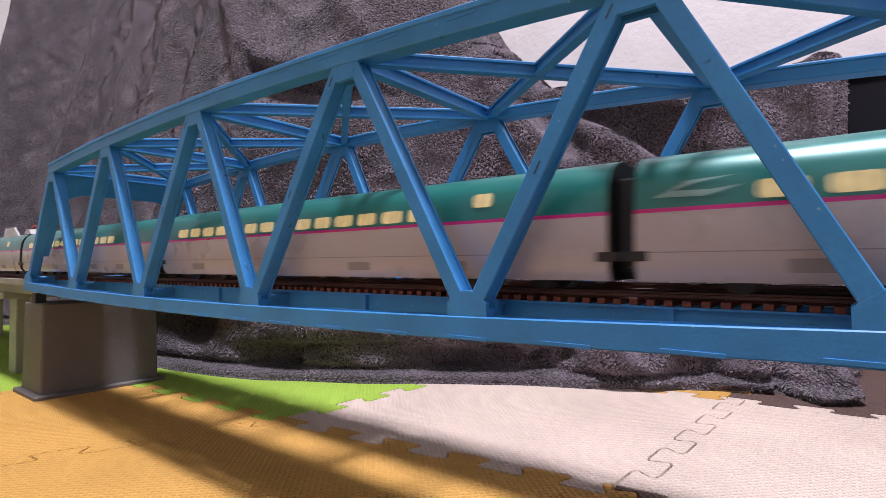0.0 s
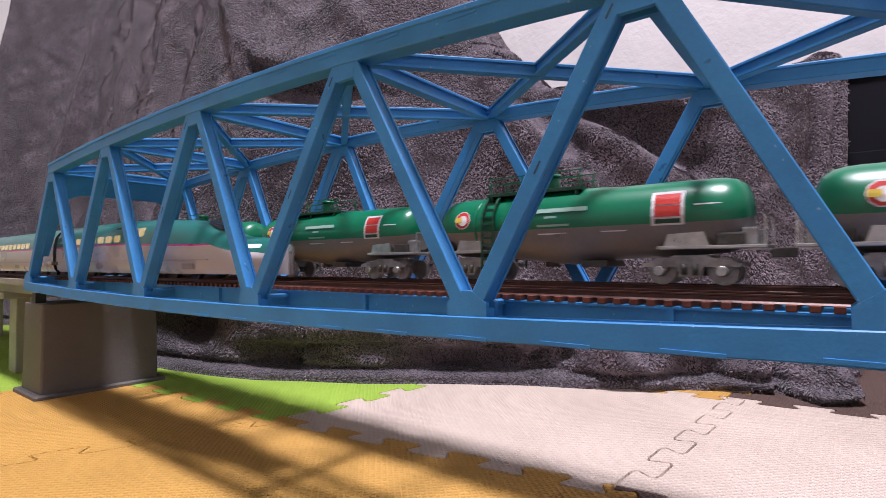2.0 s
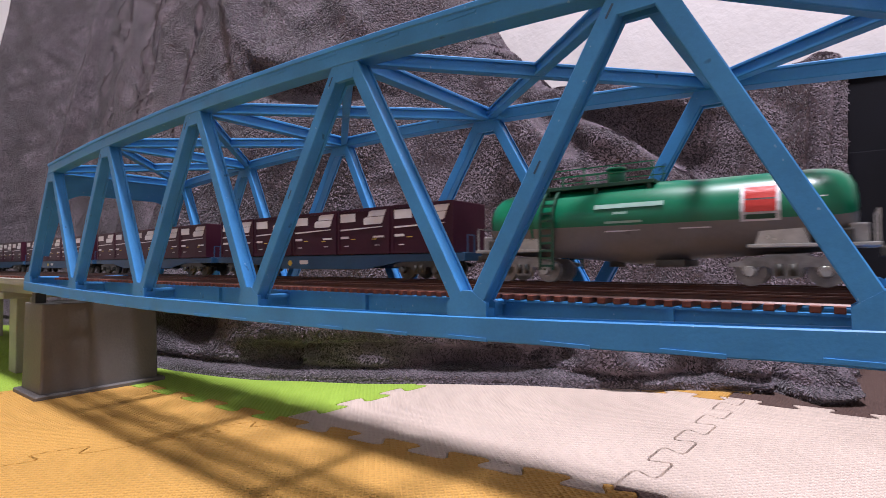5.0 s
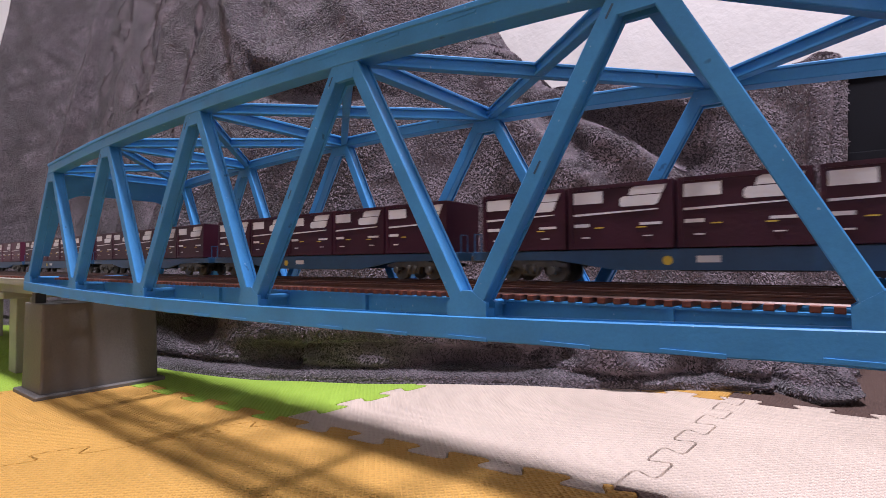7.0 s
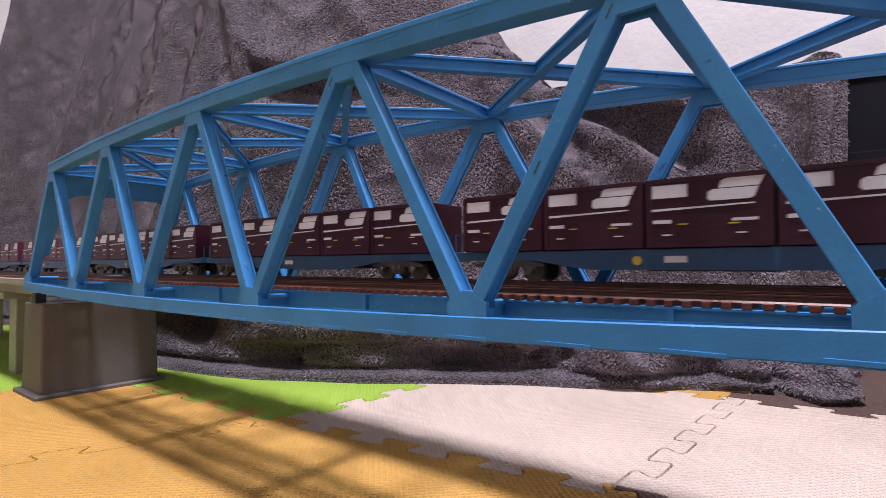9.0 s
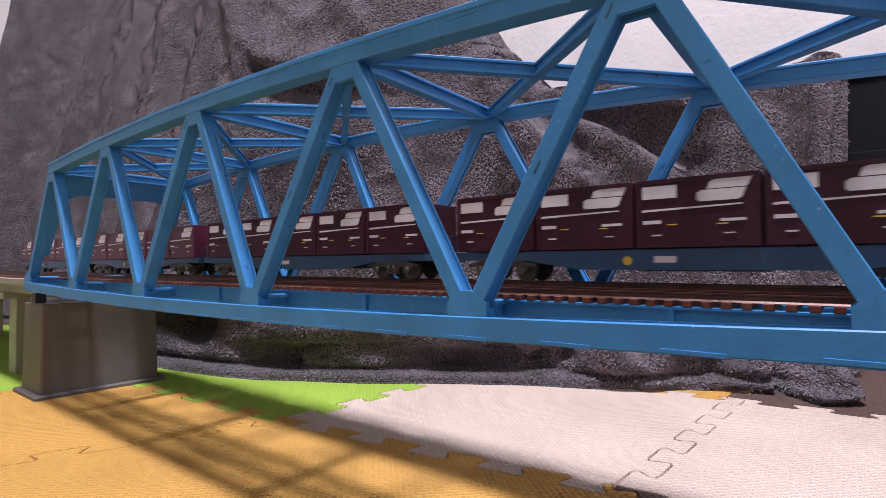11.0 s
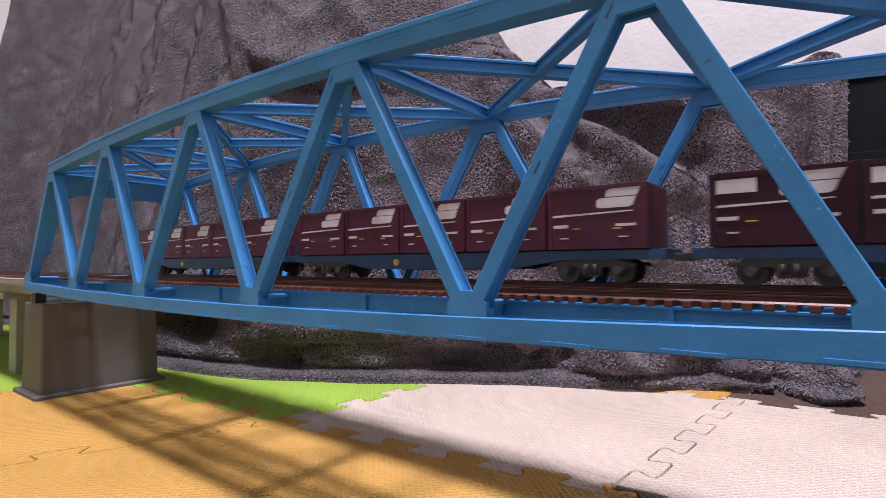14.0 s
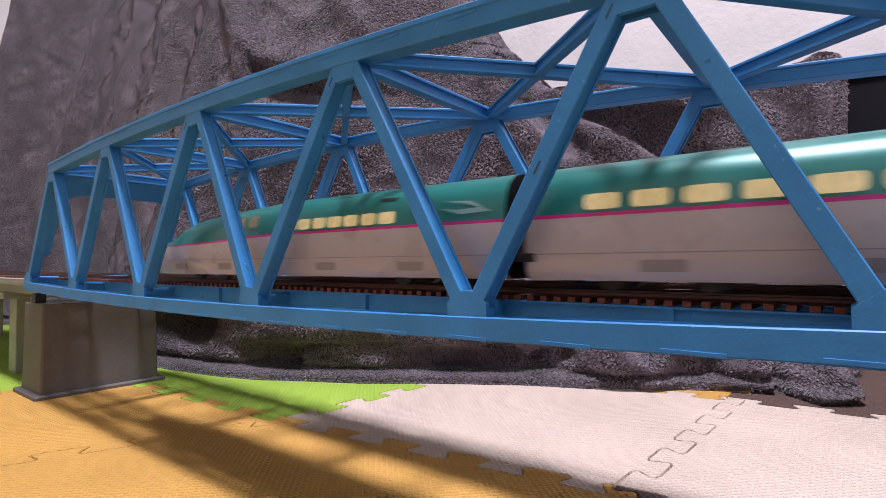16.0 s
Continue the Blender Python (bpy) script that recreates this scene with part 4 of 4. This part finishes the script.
    decal("lettering", rect(-0.1, 0.02, 0.184, 0.189), WHITE)
    decal("lettering", rect(0.46, 0.54, 0.262, 0.266), WHITE)
    decal("lettering", rect(0.15, 0.24, 0.186, 0.19), WHITE)
    # roof catwalk, dome and rails
    top = cz + r
    part("catwalk", box(-0.36, 0.06, -0.088, 0.088, top - 0.006, top + 0.008, 0.002), TANK_D, th, "dark green roof catwalk")
    for x in (-0.34, -0.15, 0.04):
        part("catwalk_bracket", box(x - 0.006, x + 0.006, -0.085, 0.085, top - 0.045, top - 0.006), TANK_D, th)
    part("manhole", cyl(bmesh.new(), (-0.1, 0, top - 0.005), (-0.1, 0, top + 0.062), 0.033, 0.033, 18), TANK_G, th)
    part("manhole_lid", cyl(bmesh.new(), (-0.1, 0, top + 0.062), (-0.1, 0, top + 0.074), 0.04, 0.034, 18), TANK_G, th)
    for x in (-0.35, -0.2, 0.05):
        for y in (-0.07, 0.07):
            part("post", bar(bmesh.new(), (x, y, top), (x, y, top + 0.075), 0.005, 0.005, (1, 0, 0)), TANK_G, th)
    for y in (-0.07, 0.07):
        for z in (0.045, 0.073):
            part("handrail", bar(bmesh.new(), (-0.36, y, top + z), (0.06, y, top + z), 0.004, 0.004, (0, 1, 0)), TANK_G, th)
    for g in (-1, 1):
        # the ladder leans on the tank's flank and bends over its shoulder
        rail = [(0.143, 0.05), (0.143, 0.24)] + [(0.143 * math.cos(radians(q)), cz + 0.143 * math.sin(radians(q))) for q in (12, 25, 38, 50, 60, 68)]
        for x in (-0.35, -0.298):
            bm = bmesh.new()
            for (ya, za), (yc, zc) in zip(rail, rail[1:]):
                bar(bm, (x, g * ya, za), (x, g * yc, zc), 0.009, 0.007, (1, 0, 0))
            part("ladder_rail", bm, TANK_D, th, "dark green side ladder")
        for q in range(10):
            z = 0.065 + q * 0.0285
            y = 0.143 if z < 0.24 else math.sqrt(max(0.0, 0.143 ** 2 - (z - cz) ** 2))
            part("rung", bar(bmesh.new(), (-0.35, g * y, z), (-0.298, g * y, z), 0.008, 0.007, (0, 0, 1)), TANK_D, th)
    part("strap", cyl(bmesh.new(), (-0.4, 0, cz), (-0.39, 0, cz), r * 1.02, r * 1.02, 36), TANK_G, th)
    # end sills, saddles, platforms
    for e in (-1, 1):
        part("end_sill", box(min(e * 0.34, e * 0.66), max(e * 0.34, e * 0.66), -0.125, 0.125, 0.118, 0.13, 0.003), STEEL, th)
        part("saddle", prism(bmesh.new(), [(e * 0.36, 0.13), (e * 0.5, 0.13), (e * 0.48, 0.19), (e * 0.38, 0.19)][::e], -0.115, 0.115), STEEL, th, "silver tank saddle")
        for y in (-0.1, 0.055):
            part("end_box", box(min(e * 0.59, e * 0.635), max(e * 0.59, e * 0.635), y, y + 0.045, 0.131, 0.185, 0.005), BOGIE_S, th, "silver box on the end platform")
        part("valve_box", box(min(e * 0.52, e * 0.6), max(e * 0.52, e * 0.6), -0.12, 0.12, 0.13, 0.17, 0.006), BOGIE, th)
        part("drawbar", box(min(e * 0.66, e * 0.7), max(e * 0.66, e * 0.7), -0.02, 0.02, 0.09, 0.12, 0.003), BOGIE, th)
        bm = bmesh.new()
        for y in (-0.11, 0.11):
            bar(bm, (e * 0.655, y, 0.12), (e * 0.655, y, 0.22), 0.005, 0.005, (1, 0, 0))
        bar(bm, (e * 0.655, -0.11, 0.22), (e * 0.655, 0.11, 0.22), 0.005, 0.005, (0, 0, 1))
        part("end_rail", bm, STEEL, th)
        bogie(th, e * 0.44, 0.19, 0.1, BOGIE_S, STEEL)
    part("drain_valve", cyl(bmesh.new(), (-0.1, 0, 0.06), (-0.1, 0, 0.12), 0.03, 0.03, 12), BOGIE, th)
    part("brake_gear", box(0.06, 0.16, -0.1, 0.1, 0.06, 0.085, 0.005), BOGIE, th)
    return th


# container wagons
PITCH_C = 0.382


def container(parent, x, plain):
    paint = MAROON_P if plain else MAROON
    ob = part("container", box(x - PITCH_C / 2 + 0.006, x + PITCH_C / 2 - 0.006, -0.124, 0.124, 0.124, 0.356, 0.004), paint, parent, "maroon steel container with white markings")
    a, b = x - PITCH_C / 2 + 0.006, x + PITCH_C / 2 - 0.006
    for g in (-1, 1):
        def flat(name, pts, material, y=0.1265):
            bm = bmesh.new()
            prism(bm, [((x + g * -(px - x)), z) for px, z in pts][::-g], min(g * 0.122, g * y), max(g * 0.122, g * y))
            part(name, bm, material, ob)
        for px in (a + 0.008, b - 0.008):
            flat("corner_post", [(px - 0.008, 0.126), (px + 0.008, 0.126), (px + 0.008, 0.354), (px - 0.008, 0.354)], paint, 0.1285)
        flat("top_rail", [(a + 0.017, 0.342), (b - 0.017, 0.342), (b - 0.017, 0.355), (a + 0.017, 0.355)], paint, 0.128)
        flat("bottom_rail", [(a + 0.017, 0.126), (b - 0.017, 0.126), (b - 0.017, 0.142), (a + 0.017, 0.142)], paint, 0.128)
        if not plain:
            flat("white_panel", [(a + 0.02, 0.29), (a + 0.13, 0.29), (a + 0.13, 0.333), (a + 0.02, 0.333)], WHITE)
        flat("white_mark", [(b - 0.172, 0.272), (b - 0.062, 0.272), (b - 0.05, 0.278), (b - 0.038, 0.308), (b - 0.165, 0.308), (b - 0.178, 0.3), (b - 0.18, 0.28)], WHITE)
        flat("white_mark", [(b - 0.148, 0.311), (b - 0.036, 0.311), (b - 0.022, 0.34), (b - 0.125, 0.34), (b - 0.14, 0.334)], WHITE)
        flat("white_line", [(a + 0.02, 0.246), (b - 0.05, 0.256), (b - 0.05, 0.26), (a + 0.02, 0.254)], WHITE)
        flat("white_plate", [(a + 0.022, 0.205), (a + 0.08, 0.205), (a + 0.08, 0.217), (a + 0.022, 0.217)], WHITE)
        flat("white_plate", [(b - 0.11, 0.205), (b - 0.04, 0.205), (b - 0.04, 0.214), (b - 0.11, 0.214)], WHITE)
        flat("yellow_plate", [(b - 0.12, 0.196), (b - 0.09, 0.196), (b - 0.09, 0.2), (b - 0.12, 0.2)], YELLOW)
        flat("yellow_plate", [(a + 0.1, 0.199), (a + 0.13, 0.199), (a + 0.13, 0.203), (a + 0.1, 0.203)], YELLOW)
        flat("white_plate", [(a + 0.05, 0.164), (a + 0.08, 0.164), (a + 0.08, 0.169), (a + 0.05, 0.169)], WHITE)
        flat("white_plate", [(b - 0.1, 0.166), (b - 0.07, 0.166), (b - 0.07, 0.17), (b - 0.1, 0.17)], WHITE)
    return ob


def container_wagon(plain):
    th = thing("container_wagon", "blue flat wagon with five maroon containers" + (", one white sign each" if plain else " with white panels and signs"), "container wagon", "container wagons of the goods train")
    # fish-bellied side sills
    for g in (-1, 1):
        bm = prism(bmesh.new(), [(-0.99, 0.118), (-0.99, 0.088), (-0.62, 0.085), (-0.4, 0.05), (0.4, 0.05), (0.62, 0.085), (0.99, 0.088), (0.99, 0.118)], min(g * 0.118, g * 0.104), max(g * 0.118, g * 0.104))
        part("side_sill", bm, FRAME_B, th)
        part("nameplate", box(-0.13, -0.06, min(g * 0.1185, g * 0.121), max(g * 0.1185, g * 0.121), 0.075, 0.097), WHITE if not plain else HOLE, th)
        part("round_plate", cyl(bmesh.new(), (-0.22, g * 0.118, 0.082), (-0.22, g * 0.122, 0.082), 0.016, 0.016, 14), YELLOW, th)
    part("deck", box(-0.99, 0.99, -0.104, 0.104, 0.1, 0.122), FRAME_B, th)
    for e in (-1, 1):
        part("end_beam", box(min(e * 0.99, e * 1.005), max(e * 0.99, e * 1.005), -0.12, 0.12, 0.086, 0.124, 0.003), FRAME_B, th)
        part("drawbar", box(min(e * 1.005, e * 1.043), max(e * 1.005, e * 1.043), -0.018, 0.018, 0.08, 0.108, 0.003), BOGIE, th)
        bogie(th, e * 0.74, 0.2, 0.1, BOGIE)
        bm = bmesh.new()
        for y in (-0.1, -0.05):
            bar(bm, (e * 1.008, y, 0.12), (e * 1.008, y, 0.2), 0.005, 0.005, (1, 0, 0))
        bar(bm, (e * 1.008, -0.1, 0.2), (e * 1.008, -0.05, 0.2), 0.005, 0.005, (0, 0, 1))
        part("grab_rail", bm, FRAME_B, th)
    for i in range(5):
        container(th, (i - 2) * PITCH_C, plain)
    part("brake_box", box(-0.2, 0.2, -0.06, 0.06, 0.045, 0.1, 0.006), BLACK, th)
    return th


# the express: an end car, four middle cars, an end car; the goods train: five tank wagons, six container wagons
EXPRESS = [express_car("nose", LAMP)]
mid, pan = express_car("middle"), express_car("pantograph")
EXPRESS += [mid, copy_thing(mid, pose(0, 0, 0)), pan, copy_thing(mid, pose(0, 0, 0)), express_car("nose", LAMP_OFF)]
TANKS = [tank_wagon()]
TANKS += [copy_thing(TANKS[0], pose(0, 0, 0)) for _ in range(4)]
WAGONS = [container_wagon(False)]
WAGONS += [copy_thing(WAGONS[0], pose(0, 0, 0)) for _ in range(3)]
WAGONS.append(container_wagon(True))
WAGONS.append(copy_thing(WAGONS[4], pose(0, 0, 0)))

# Where the last joint of the express stands at each time (panels along the loop), and where the foremost container wagon's front end stands.
EXPRESS_AT = [(0.0, 4.45), (0.3, 3.82), (0.6, 3.2), (0.9, 2.55), (1.2, 1.93), (1.5, 1.3), (2.5, -0.78), (3.5, -2.8), (14.6, -25.87), (15.0, -26.73), (15.5, -27.87), (16.0, -28.95)]


def place(rows, t):
    for (t0, a), (t1, b) in zip(rows, rows[1:]):
        if t <= t1:
            return a + (b - a) * (t - t0) / (t1 - t0)
    return rows[-1][1]


def ride(car, name, at, turned=False):
    """Keys a car along its loop; its two bogie places give its heading."""
    rows = []
    for i in range(65):
        t = i * 0.25
        s = at(t)
        pts = [on_loop(name, s + o) for o in (-0.8, 0.8)]
        a, b = Vector(pts[0][:2]), Vector(pts[1][:2])
        c = (a + b) / 2
        h = math.degrees(math.atan2(b.y - a.y, b.x - a.x)) + (180 if turned else 0)
        rows.append((t, pose(c.x * U, c.y * U, RAIL_Z * U, 0, 0, h)))
    walk(car, rows)


# How far the goods train has come since it stood as at 3.5 s.
GOODS_AT = [(0.0, -3.29), (1.5, -1.88), (2.0, -1.49), (3.5, 0.0), (4.0, 0.54), (6.5, 3.08), (7.0, 3.61), (9.0, 5.6), (12.5, 9.2), (13.0, 9.7), (14.5, 11.26), (16.0, 12.82)]


def motions():
    for i, car in enumerate(EXPRESS):
        # car 0 is the rear end car, its nose to the east; car 5 leads, its nose to the west
        ride(car, "near", lambda t, i=i: place(EXPRESS_AT, t) + CAR / 2 - i * CAR, turned=(i == 5))
    for i, car in enumerate(WAGONS):
        ride(car, "far", lambda t, i=i: 1.037 + place(GOODS_AT, t) - 2.09 * i)
    for i, car in enumerate(TANKS):
        ride(car, "far", lambda t, i=i: 2.763 + place(GOODS_AT, t) + 1.39 * i)


motions()
